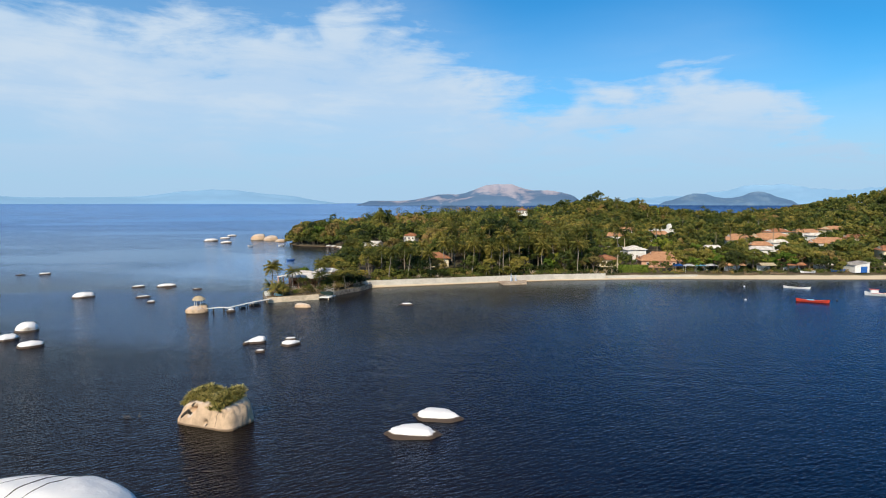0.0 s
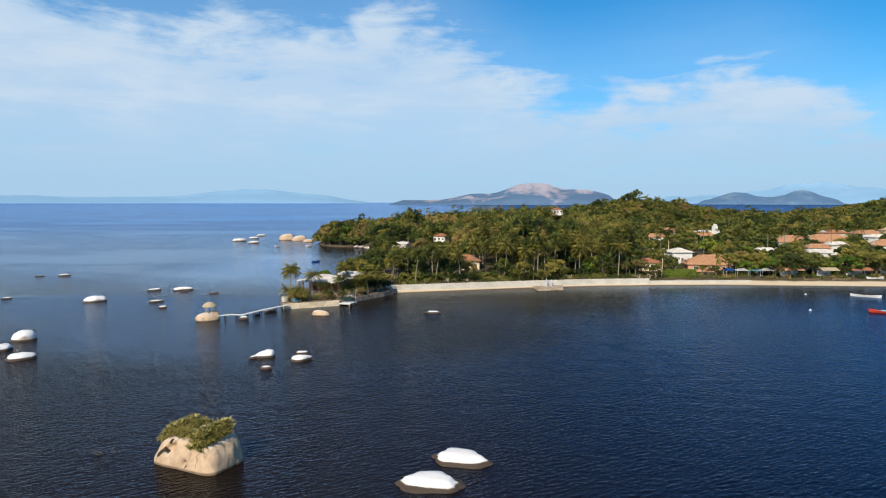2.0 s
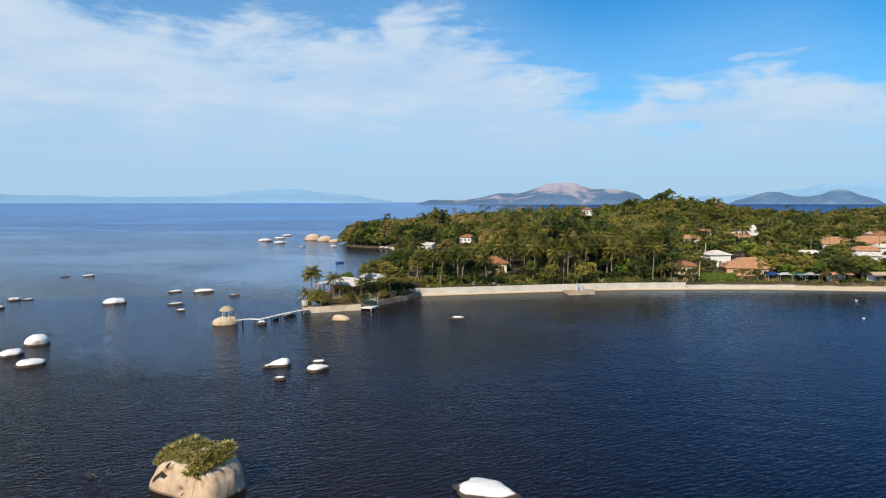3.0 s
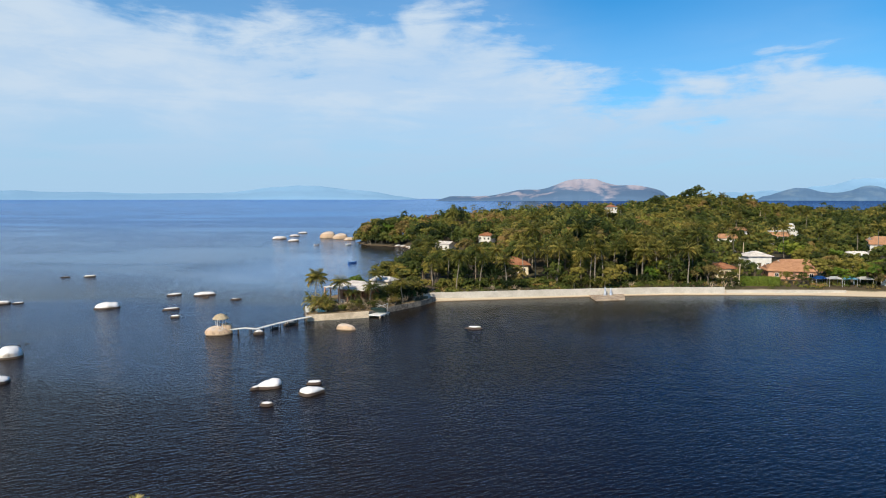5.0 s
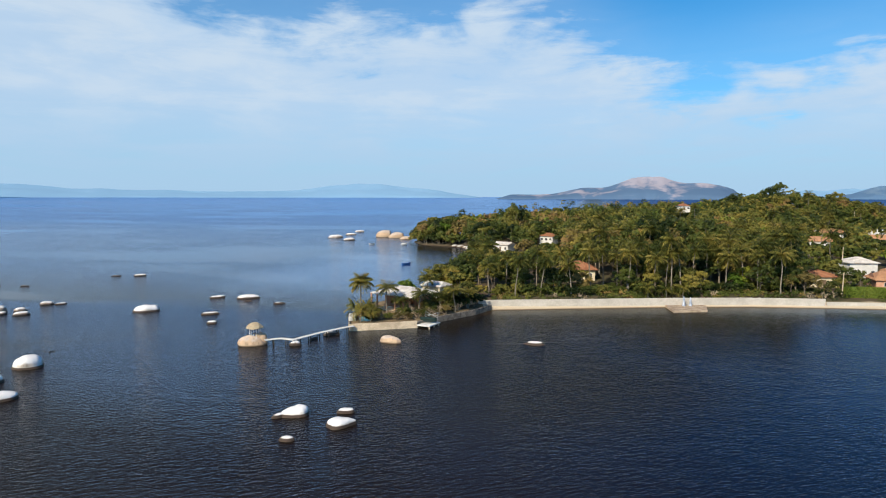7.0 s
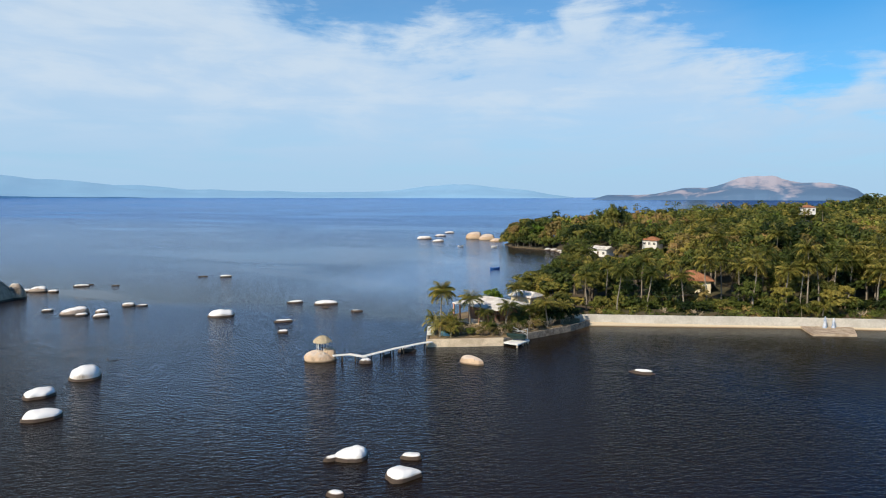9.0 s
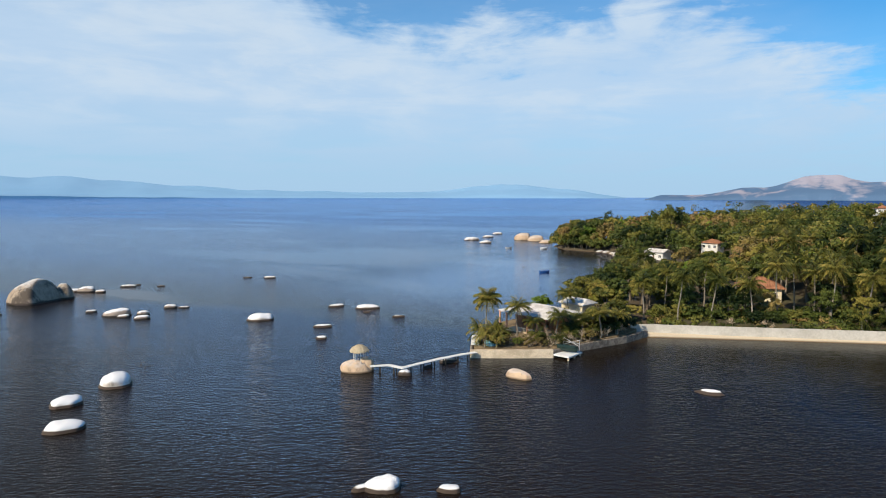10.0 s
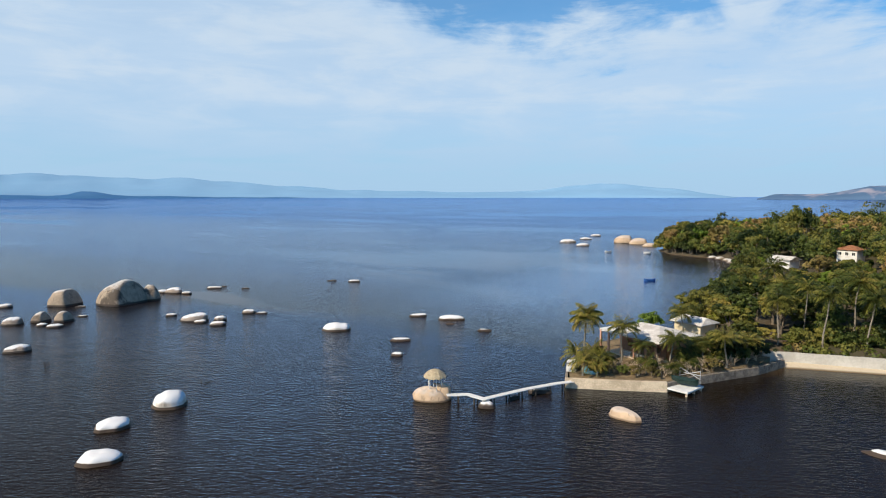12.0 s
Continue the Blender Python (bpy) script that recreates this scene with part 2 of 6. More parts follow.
def rockmat(name, body, dark, white=0.9, patches=0.62, cap=(0.52, 0.82), band=(0.70, 0.36)):
    """Granite: pale droppings and bleaching on the tops, a brown tide band at the water."""
    m, nt, b = material(name)
    v = worldpos(nt)
    g = nt.nodes.new("ShaderNodeNewGeometry")
    sep = nt.nodes.new("ShaderNodeSeparateXYZ")
    nt.links.new(g.outputs["Normal"], sep.inputs[0])
    pz = nt.nodes.new("ShaderNodeSeparateXYZ")
    nt.links.new(v, pz.inputs[0])
    n1 = noisen(nt, v, 0.7, 6, 0.6)
    n2 = noisen(nt, v, 6.0, 4, 0.6)
    streak = noisen(nt, mapping(nt, v, (1.6, 1.6, 0.16)), 1.0, 4, 0.6)
    col = mixc(nt, maprange(nt, n1, 0.35, 0.65), body, tuple(c * 0.72 for c in body))
    col = mixc(nt, maprange(nt, streak, 0.52, 0.72, 0, 0.55), col, dark)
    lichen = noisen(nt, mapping(nt, v, (1, 1, 0.8), (0, 0, 0), (4, 7, 1)), 0.22, 5, 0.6, 0.3)
    col = mixc(nt, maprange(nt, lichen, 0.50, 0.60, 0, patches), col, dark)
    col = mixc(nt, mathn(nt, "MULTIPLY", n2, 0.3), col, tuple(c * 0.5 for c in body))
    top = mathn(nt, "ADD", sep.outputs[2], mathn(nt, "MULTIPLY", mathn(nt, "SUBTRACT", n1, 0.5), 0.9))
    hz = maprange(nt, pz.outputs[2], band[1], band[0] + 0.05)
    wfac = mathn(nt, "MULTIPLY", maprange(nt, top, *cap, 0, white), hz)
    col = mixc(nt, wfac, col, (0.86, 0.85, 0.83))
    zz = mathn(nt, "ADD", pz.outputs[2], mathn(nt, "MULTIPLY", mathn(nt, "SUBTRACT", n1, 0.5), 0.28))
    col = mixc(nt, maprange(nt, zz, *band), col, dark)
    nt.links.new(col, b.inputs["Base Color"])
    bumped(nt, b, mathn(nt, "ADD", n1, mathn(nt, "MULTIPLY", n2, 0.3)), 0.5, 0.3)
    return m


def groundmat():
    m, nt, b = material("earth_and_sand")
    v = worldpos(nt)
    sep = nt.nodes.new("ShaderNodeSeparateXYZ")
    nt.links.new(v, sep.inputs[0])
    n1 = noisen(nt, v, 0.12, 5, 0.6)
    n2 = noisen(nt, v, 2.0, 4, 0.6)
    sand = mixc(nt, n2, (0.50, 0.40, 0.27), (0.66, 0.56, 0.41))
    earth = mixc(nt, maprange(nt, n1, 0.4, 0.6), (0.075, 0.055, 0.034), (0.048, 0.050, 0.022))
    earth = mixc(nt, mathn(nt, "MULTIPLY", n2, 0.5), earth, (0.16, 0.12, 0.07))
    z = mathn(nt, "ADD", sep.outputs[2], mathn(nt, "MULTIPLY", mathn(nt, "SUBTRACT", n1, 0.5), 0.8))
    col = mixc(nt, maprange(nt, z, 1.05, 1.5), sand, earth)
    col = mixc(nt, maprange(nt, sep.outputs[0], -35.0, -39.0), col, mixc(nt, n2, (0.06, 0.05, 0.03), (0.14, 0.11, 0.075)))
    col = mixc(nt, maprange(nt, sep.outputs[2], 0.25, 0.02), col, (0.16, 0.11, 0.06))
    nt.links.new(col, b.inputs["Base Color"])
    bumped(nt, b, n2, 0.4, 0.1)
    return m


def painted_haze_mat(name, a, b2, haze_glow):
    """Far hills, kilometres of hazy air painted in as bluish colour and a glow."""
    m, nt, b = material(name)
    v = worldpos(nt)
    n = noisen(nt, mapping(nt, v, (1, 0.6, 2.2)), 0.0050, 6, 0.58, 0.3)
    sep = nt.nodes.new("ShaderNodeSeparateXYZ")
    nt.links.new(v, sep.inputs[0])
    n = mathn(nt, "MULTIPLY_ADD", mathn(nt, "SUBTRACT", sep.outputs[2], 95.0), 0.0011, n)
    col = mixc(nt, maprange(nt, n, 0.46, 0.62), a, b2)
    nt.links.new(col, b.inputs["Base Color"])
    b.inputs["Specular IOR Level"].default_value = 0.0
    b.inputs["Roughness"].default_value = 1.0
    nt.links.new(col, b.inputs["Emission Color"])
    b.inputs["Emission Strength"].default_value = haze_glow
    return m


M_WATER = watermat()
M_ROCK = rockmat("granite_pale", (0.30, 0.24, 0.185), (0.06, 0.045, 0.034))
M_BOULDER = rockmat("granite_warm", (0.46, 0.36, 0.26), (0.055, 0.042, 0.034), 0.55, 0.88, (0.62, 0.9))
M_BLEACHED = rockmat("bleached_granite", (0.66, 0.58, 0.48), (0.070, 0.050, 0.036), 0.95, 0.10, (0.05, 0.5), (0.42, 0.34))
M_CAPPED = rockmat("white_capped_granite", (0.42, 0.34, 0.27), (0.045, 0.036, 0.030), 0.9, 0.35, (0.45, 0.8), (0.36, 0.25))
M_CREAMROCK = rockmat("cream_granite", (0.66, 0.475, 0.31), (0.17, 0.115, 0.07), 0.25, 0.15, (0.52, 0.82), (0.34, 0.10))
# near-black colour painted for the shade inside cracks and hollows
M_CRACK_SHADE = bpy.data.materials.new("painted_crack_shade")
M_CRACK_SHADE.use_nodes = True
M_CRACK_SHADE.node_tree.nodes["Principled BSDF"].inputs["Base Color"].default_value = (0.05, 0.04, 0.03, 1)
M_CRACK_SHADE.node_tree.nodes["Principled BSDF"].inputs["Roughness"].default_value = 0.95
M_GROUND = groundmat()
M_LEAF_DARK = leafmat("foliage_dark", (0.018, 0.034, 0.008), (0.112, 0.138, 0.026), (0.240, 0.215, 0.046), 0.28)
M_LEAF_MID = leafmat("foliage_mid", (0.046, 0.062, 0.013), (0.245, 0.222, 0.042), (0.370, 0.285, 0.066), 0.28)
M_LEAF_DRY = leafmat("foliage_dry", (0.120, 0.100, 0.030), (0.300, 0.225, 0.070), (0.330, 0.205, 0.075), 0.25)
M_LEAF_LIME = leafmat("foliage_bright", (0.080, 0.140, 0.013), (0.205, 0.270, 0.032), (0.255, 0.265, 0.036), 0.22)
M_PALM = leafmat("palm_leaf", (0.052, 0.072, 0.015), (0.255, 0.235, 0.048), (0.460, 0.345, 0.095), 0.26, 0.36)
M_BARK = plain("bark", (0.13, 0.10, 0.07), (0.22, 0.18, 0.13), 3.0, 0.9, 0.5)
M_PALMTRUNK = plain("palm_trunk", (0.20, 0.17, 0.13), (0.32, 0.28, 0.22), 4.0, 0.9, 0.5)
M_CONCRETE = plain("old_concrete", (0.48, 0.38, 0.26), (0.74, 0.61, 0.44), 0.5, 0.85, 0.25)
M_SEAWALL = plain("plastered_seawall", (0.46, 0.425, 0.36), (0.60, 0.56, 0.49), 0.25, 0.85, 0.15)


# ---- mesh helpers ----
def part(name, bm, mat, parent=None, label="", smooth=False):
    me = bpy.data.meshes.new(name)
    bm.to_mesh(me)
    bm.free()
    return meshpart(name, me, mat, parent, label, smooth)


def meshpart(name, me, mat, parent=None, label="", smooth=False):
    me.materials.append(mat)
    if smooth:
        me.shade_smooth()
    ob = new(name, me)
    if parent is not None:
        ob.parent = parent
    if label:
        ob["label"] = label
    return ob


def fromarrays(name, verts, faces):
    """Mesh out of vertex and quad (or triangle) arrays, quickly."""
    me = bpy.data.meshes.new(name)
    faces = np.asarray(faces, dtype=np.int32)
    k = faces.shape[1]
    me.vertices.add(len(verts))
    me.vertices.foreach_set("co", np.asarray(verts, dtype=np.float32).ravel())
    me.loops.add(faces.size)
    me.loops.foreach_set("vertex_index", faces.ravel())
    me.polygons.add(len(faces))
    me.polygons.foreach_set("loop_start", np.arange(0, faces.size, k, dtype=np.int32))
    me.update(calc_edges=True)
    me.validate()
    return me


def box(bm, x0, x1, y0, y1, z0, z1, bevel=0.0):
    r = bmesh.ops.create_cube(bm, size=1.0, matrix=Matrix.LocRotScale(((x0 + x1) / 2, (y0 + y1) / 2, (z0 + z1) / 2), None, (x1 - x0, y1 - y0, z1 - z0)))
    if bevel:
        es = list({e for v in r["verts"] for e in v.link_edges})
        bmesh.ops.bevel(bm, geom=es, offset=bevel, segments=1, affect="EDGES")
    return bm


def boxm(x0, x1, y0, y1, z0, z1, bevel=0.0):
    return box(bmesh.new(), x0, x1, y0, y1, z0, z1, bevel)


def tube(bm, pts, radii, sides=7):
    """A tapered tube through the points."""
    rings = []
    for i, p in enumerate(pts):
        p = Vector(p)
        d = (Vector(pts[min(i + 1, len(pts) - 1)]) - Vector(pts[max(i - 1, 0)])).normalized()
        a = d.cross(Vector((0.31, 0.95, 0.05))).normalized()
        b = d.cross(a)
        rings.append([bm.verts.new(p + radii[i] * (math.cos(2 * math.pi * k / sides) * a + math.sin(2 * math.pi * k / sides) * b)) for k in range(sides)])
    for r0, r1 in zip(rings, rings[1:]):
        for k in range(sides):
            bm.faces.new((r0[k], r0[(k + 1) % sides], r1[(k + 1) % sides], r1[k]))
    bm.faces.new(rings[0][::-1])
    bm.faces.new(rings[-1])
    return bm


def empty(name, m, label, category, group=""):
    e = new(name)
    e.empty_display_size = 0.5
    e.matrix_world = m
    return tagged(e, label, category, group)


# ---- sea ----
def make_sea():
    radii = np.concatenate([np.linspace(0, 400, 21), np.geomspace(440, 4960, 40)])
    n = 160
    ang = np.linspace(0, 2 * math.pi, n, endpoint=False)
    verts, faces = [], []
    for r in radii:
        z = 24.0 * max(0.0, (r - 1500) / 3460) ** 2
        for a in ang:
            verts.append((r * math.cos(a), r * math.sin(a), z))
    for i in range(len(radii) - 1):
        for k in range(n):
            a, b = i * n + k, i * n + (k + 1) % n
            faces.append((a, a + n, b + n, b))
    me = fromarrays("water", verts, faces)
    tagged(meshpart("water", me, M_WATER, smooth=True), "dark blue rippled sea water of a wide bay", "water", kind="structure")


make_sea()

# ---- land ----
SHORE = [(-31, 216.8), (-16, 222), (3, 228.6), (19, 233.8), (39, 239), (57, 241.6), (84, 244.6), (104, 244.2), (124, 244), (140, 244),
         (164, 244.4), (185, 246), (300, 256), (520, 240), (760, 420), (720, 760), (420, 800), (160, 760), (-10, 620), (-95, 530), (-121, 484),
         (-119, 450), (-107, 430), (-97, 425), (-84, 420), (-68, 396), (-63, 372), (-58, 330), (-56, 290), (-54, 262), (-52, 238), (-42, 224)]


def shore_depth(x, y):
    """Distance to the shoreline: positive on land."""
    x, y = np.asarray(x, float), np.asarray(y, float)
    best, inside = np.full(x.shape, 1e9), np.zeros(x.shape, bool)
    for (ax, ay), (bx, by) in zip(SHORE, SHORE[1:] + SHORE[:1]):
        ex, ey = bx - ax, by - ay
        t = np.clip(((x - ax) * ex + (y - ay) * ey) / (ex * ex + ey * ey), 0, 1)
        best = np.minimum(best, np.hypot(x - ax - t * ex, y - ay - t * ey))
        cross = (ay > y) != (by > y)
        inside ^= cross & (x < ex * (y - ay) / (ey if ey else 1e-9) + ax)
    return np.where(inside, best, -best)


def gauss(x, y, cx, cy, sx, sy):
    return np.exp(-0.5 * (((x - cx) / sx) ** 2 + ((y - cy) / sy) ** 2))


def sstep(v, a, b):
    t = np.clip((v - a) / (b - a), 0, 1)
    return t * t * (3 - 2 * t)


def land_height(x, y):
    x, y = np.asarray(x, float), np.asarray(y, float)
    d = shore_depth(x, y)
    h = np.where(d < 0, d * 0.35, np.minimum(d * 0.28, 1.15))
    h = h + sstep(d, 3.4, 8) * 1.2 + sstep(d, 12, 70) * (3.6 - 1.5 * sstep(x, 30, 110)) + sstep(d, 60, 200) * (4.0 - 0.8 * sstep(x, 30, 110))
    hills = 18.5 * gauss(x, y, 134, 592, 50, 70) + 2 * gauss(x, y, 20, 450, 70, 60) + 31 * gauss(x, y, 387, 480, 62, 110)
    return h + hills * sstep(d, 5, 60)


def make_land():
    xs, ys = np.arange(-150, 780.1, 3.0), np.arange(205, 820.1, 3.0)
    gx, gy = np.meshgrid(xs, ys)
    gz = np.maximum(land_height(gx, gy), -3)
    verts = np.stack([gx, gy, gz], -1).reshape(-1, 3)
    w = len(xs)
    i, j = np.meshgrid(np.arange(len(ys) - 1), np.arange(w - 1), indexing="ij")
    a = (i * w + j).ravel()
    faces = np.stack([a, a + 1, a + w + 1, a + w], -1)
    me = fromarrays("ground", verts, faces)
    tagged(meshpart("ground", me, M_GROUND, smooth=True), "sandy shore rising to wooded earth and grass", "ground", kind="structure")


make_land()


def ground_z(x, y):
    return float(land_height(x, y))


# ---- far mountains ----
def ridge(name, label, mat, dist, az0, az1, profile, seed, depth=260, rough=0.09):
    """A long far hill: profile gives the height along its length, u from 0 to 1."""
    n, rows = 120, 9
    verts = []
    for i in range(n + 1):
        u = i / n
        az = radians(az0 + (az1 - az0) * u)
        top = profile(u) * (0.94 + rough * noise.fractal(Vector((u * (9 if rough < 0.1 else 24), seed, 0)), 0.9, 2.1, 5))
        for j in range(rows):
            v = j / (rows - 1)
            r = dist - depth * (1 - v) + 22 * noise.noise(Vector((u * 30, v * 4, seed)))
            h = top * v ** 0.8 * (0.92 + 0.16 * noise.fractal(Vector((u * 22, v * 3, seed + 4)), 0.8, 2.1, 4)) if j < rows - 1 else top
            verts.append((r * math.sin(az), r * math.cos(az), max(h, 0) + (14 if j else -20)))
    faces = [(i * rows + j, (i + 1) * rows + j, (i + 1) * rows + j + 1, i * rows + j + 1) for i in range(n) for j in range(rows - 1)]
    me = fromarrays(name, verts, faces)
    ob = meshpart(name, me, mat, smooth=True)
    return tagged(ob, label, "mountain", kind="structure")


def bump(u, c, w):
    return math.exp(-((u - c) / w) ** 2)


def edge(u):
    return max(0.0, min(1.0, u / 0.06, (1 - u) / 0.06))


# air haze painted into these colours; the last number makes the slopes glow
M_MTN_ROCKY = painted_haze_mat("rocky_slopes_painted_haze", (0.090, 0.155, 0.250), (0.320, 0.310, 0.360), 0.18)
M_MTN_NEAR = painted_haze_mat("wooded_slopes_painted_haze", (0.085, 0.155, 0.25), (0.12, 0.19, 0.27), 0.36)
M_MTN_FAR = painted_haze_mat("far_range_painted_haze", (0.150, 0.265, 0.385), (0.158, 0.273, 0.393), 0.68)
M_MTN_COAST = painted_haze_mat("far_coast_painted_haze", (0.045, 0.105, 0.175), (0.05, 0.115, 0.185), 0.25)
M_MTN_LOW = painted_haze_mat("far_shore_painted_haze", (0.05, 0.135, 0.27), (0.06, 0.15, 0.29), 0.30)


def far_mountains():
    ridge("backdrop_bare_mountain", "bare pinkish-grey rocky mountain beyond the bay, haze painted on", M_MTN_ROCKY, 4300, -8.5, 12.5,
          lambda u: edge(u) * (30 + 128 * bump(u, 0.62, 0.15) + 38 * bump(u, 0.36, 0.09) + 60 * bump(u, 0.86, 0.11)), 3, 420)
    ridge("backdrop_wooded_hills", "wooded hills across the water, painted blue-grey for haze", M_MTN_NEAR, 4450, 18.3, 29.3,
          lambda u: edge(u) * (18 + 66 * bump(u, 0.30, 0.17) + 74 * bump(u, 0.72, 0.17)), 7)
    ridge("backdrop_far_range_east", "faint mountain range with blue haze painted on", M_MTN_FAR, 4800, 14, 50,
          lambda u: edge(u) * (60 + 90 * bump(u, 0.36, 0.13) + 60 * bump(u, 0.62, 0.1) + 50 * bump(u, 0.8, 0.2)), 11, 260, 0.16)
    ridge("backdrop_far_range_west", "faint mountain range with blue haze painted on", M_MTN_FAR, 4800, -88, -9,
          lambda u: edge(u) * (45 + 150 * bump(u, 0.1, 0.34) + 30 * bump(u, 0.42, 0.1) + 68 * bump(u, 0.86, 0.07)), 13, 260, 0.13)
    ridge("backdrop_low_shore", "low shoreline with a small hill, painted dark blue for haze", M_MTN_LOW, 4650, -100, -45,
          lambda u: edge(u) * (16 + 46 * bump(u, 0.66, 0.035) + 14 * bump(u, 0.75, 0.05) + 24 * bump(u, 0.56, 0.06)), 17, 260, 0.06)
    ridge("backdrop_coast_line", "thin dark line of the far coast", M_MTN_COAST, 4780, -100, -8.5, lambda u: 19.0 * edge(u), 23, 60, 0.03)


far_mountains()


# ---- rocks ----
def rock(x, y, w, h, turn=0.0, deep=0.7, seed=0, mat=None, label="", group="", flat=0.35, sub=4, name="rock", lean=None, face=None):
    """A rounded granite boulder, sunk into the water."""
    bm = bmesh.new()
    lean = 0.28 * math.sin(seed * 2.4) if lean is None else lean
    bmesh.ops.create_icosphere(bm, subdivisions=sub, radius=1.0)
    for v in bm.verts:
        d = v.co.copy()
        k = 1.03 + 0.13 * noise.noise(d * 1.1 + Vector((seed * 3.7, 1, 2))) + 0.035 * noise.noise(d * 3.6 + Vector((seed, 5, 1))) - 0.08 * abs(noise.noise(d * 1.6 + Vector((seed, 3, 7))))
        # slightly square plan, flattened crown, one side steeper than the other
        s = (abs(d.x) ** 2.3 + abs(d.y) ** 2.3 + abs(d.z) ** 2.3) ** (-1 / 2.3)
        d = d * (s * k)
        z = d.z
        if z > 0:
            z = z * (1 - flat * 0.3 * min(1, z))
            pull = 1 - 0.36 * z * z
            d.x, d.y = d.x * pull + lean * z, d.y * pull
        v.co = Vector((d.x * w * 0.45, d.y * w * 0.45 * deep, z * h * 1.12 if z > 0 else z * min(h, 1.2)))
    top = max(v.co.z for v in bm.verts)
    for v in bm.verts:
        if v.co.z > 0:
            v.co.z *= h / top
    if face is not None:
        n = Matrix.Rotation(radians(-turn), 3, "Z") @ Vector((0.908, 0.243, 0.342))
        for v in bm.verts:
            over = v.co.dot(n) - face
            if over > 0:
                v.co -= n * over * 0.86
    ob = part(name, bm, mat or M_ROCK, smooth=True)
    ob.matrix_world = pose(x, y, 0.0, 0, 0, turn)
    return tagged(ob, label or "bleached granite rock with white top in the water", "rock", group)


def capped_rock(x, y, w, h, turn, deep, seed, mat, label, tilt=0.0, point=0.0, band=0.45, full=0.62, square=2.3):
    """A smooth worn rock: a low skirt at the tide line and a rounded crown, one end higher (tilt) or narrower (point)."""
    bm = bmesh.new()
    n = 40
    prof = [(1.10, -0.9), (1.04, -0.15), (1.0, 0.12), (0.95, band * 0.9)]
    for k in range(9):
        a = radians(6 + 84 * k / 8)
        prof.append((0.93 * math.cos(a) ** full + (0.02 if k == 8 else 0), band + (h - band) * math.sin(a)))
    rings = []
    for i, (r, z) in enumerate(prof):
        ring = []
        for k in range(n):
            a = 2 * math.pi * k / n
            d = Vector((math.cos(a), math.sin(a), 0))
            sq = (abs(d.x) ** square + abs(d.y) ** square) ** (-1 / square)
            g = 1 + 0.14 * noise.noise(d * 1.1 + Vector((seed * 2.3, 2, z * 0.25))) + 0.09 * noise.noise(d * 2.7 + Vector((seed, 9, z * 0.5)))
            px, py = d.x * sq * r * g, d.y * sq * r * g
            py *= 1 - point * 0.5 * (px + 1)
            zz = z
            if z > band:
                zz = band + (z - band) * max(0.12, 1 + tilt * px) + 0.11 * h * noise.noise(Vector((px * 2.2, py * 2.2, seed)))
            ring.append(bm.verts.new((px * w / 2, py * w / 2 * deep, zz)))
        rings.append(ring)
    # bring it to its true size, the crown standing nearer to the lee side
    wide = max(v.co.x for v in rings[2]) - min(v.co.x for v in rings[2])
    top = max(v.co.z for v in rings[-1])
    lee = Matrix.Rotation(radians(-turn), 3, "Z") @ Vector((0.62, 0.78, 0))
    for ring in rings:
        for v in ring:
            v.co.x, v.co.y = v.co.x * w / wide, v.co.y * w / wide
            if v.co.z > 0:
                v.co.z *= h / top
                v.co += lee * (0.045 * w * min(1.0, v.co.z / h))
    for a, b in zip(rings, rings[1:]):
        for k in range(n):
            bm.faces.new((a[k], a[(k + 1) % n], b[(k + 1) % n], b[k]))
    bm.faces.new(rings[-1])
    ob = part("rock", bm, mat, smooth=True)
    ob.matrix_world = pose(x, y, 0, 0, 0, turn)
    return tagged(ob, label, "rock", "rocks in the bay")


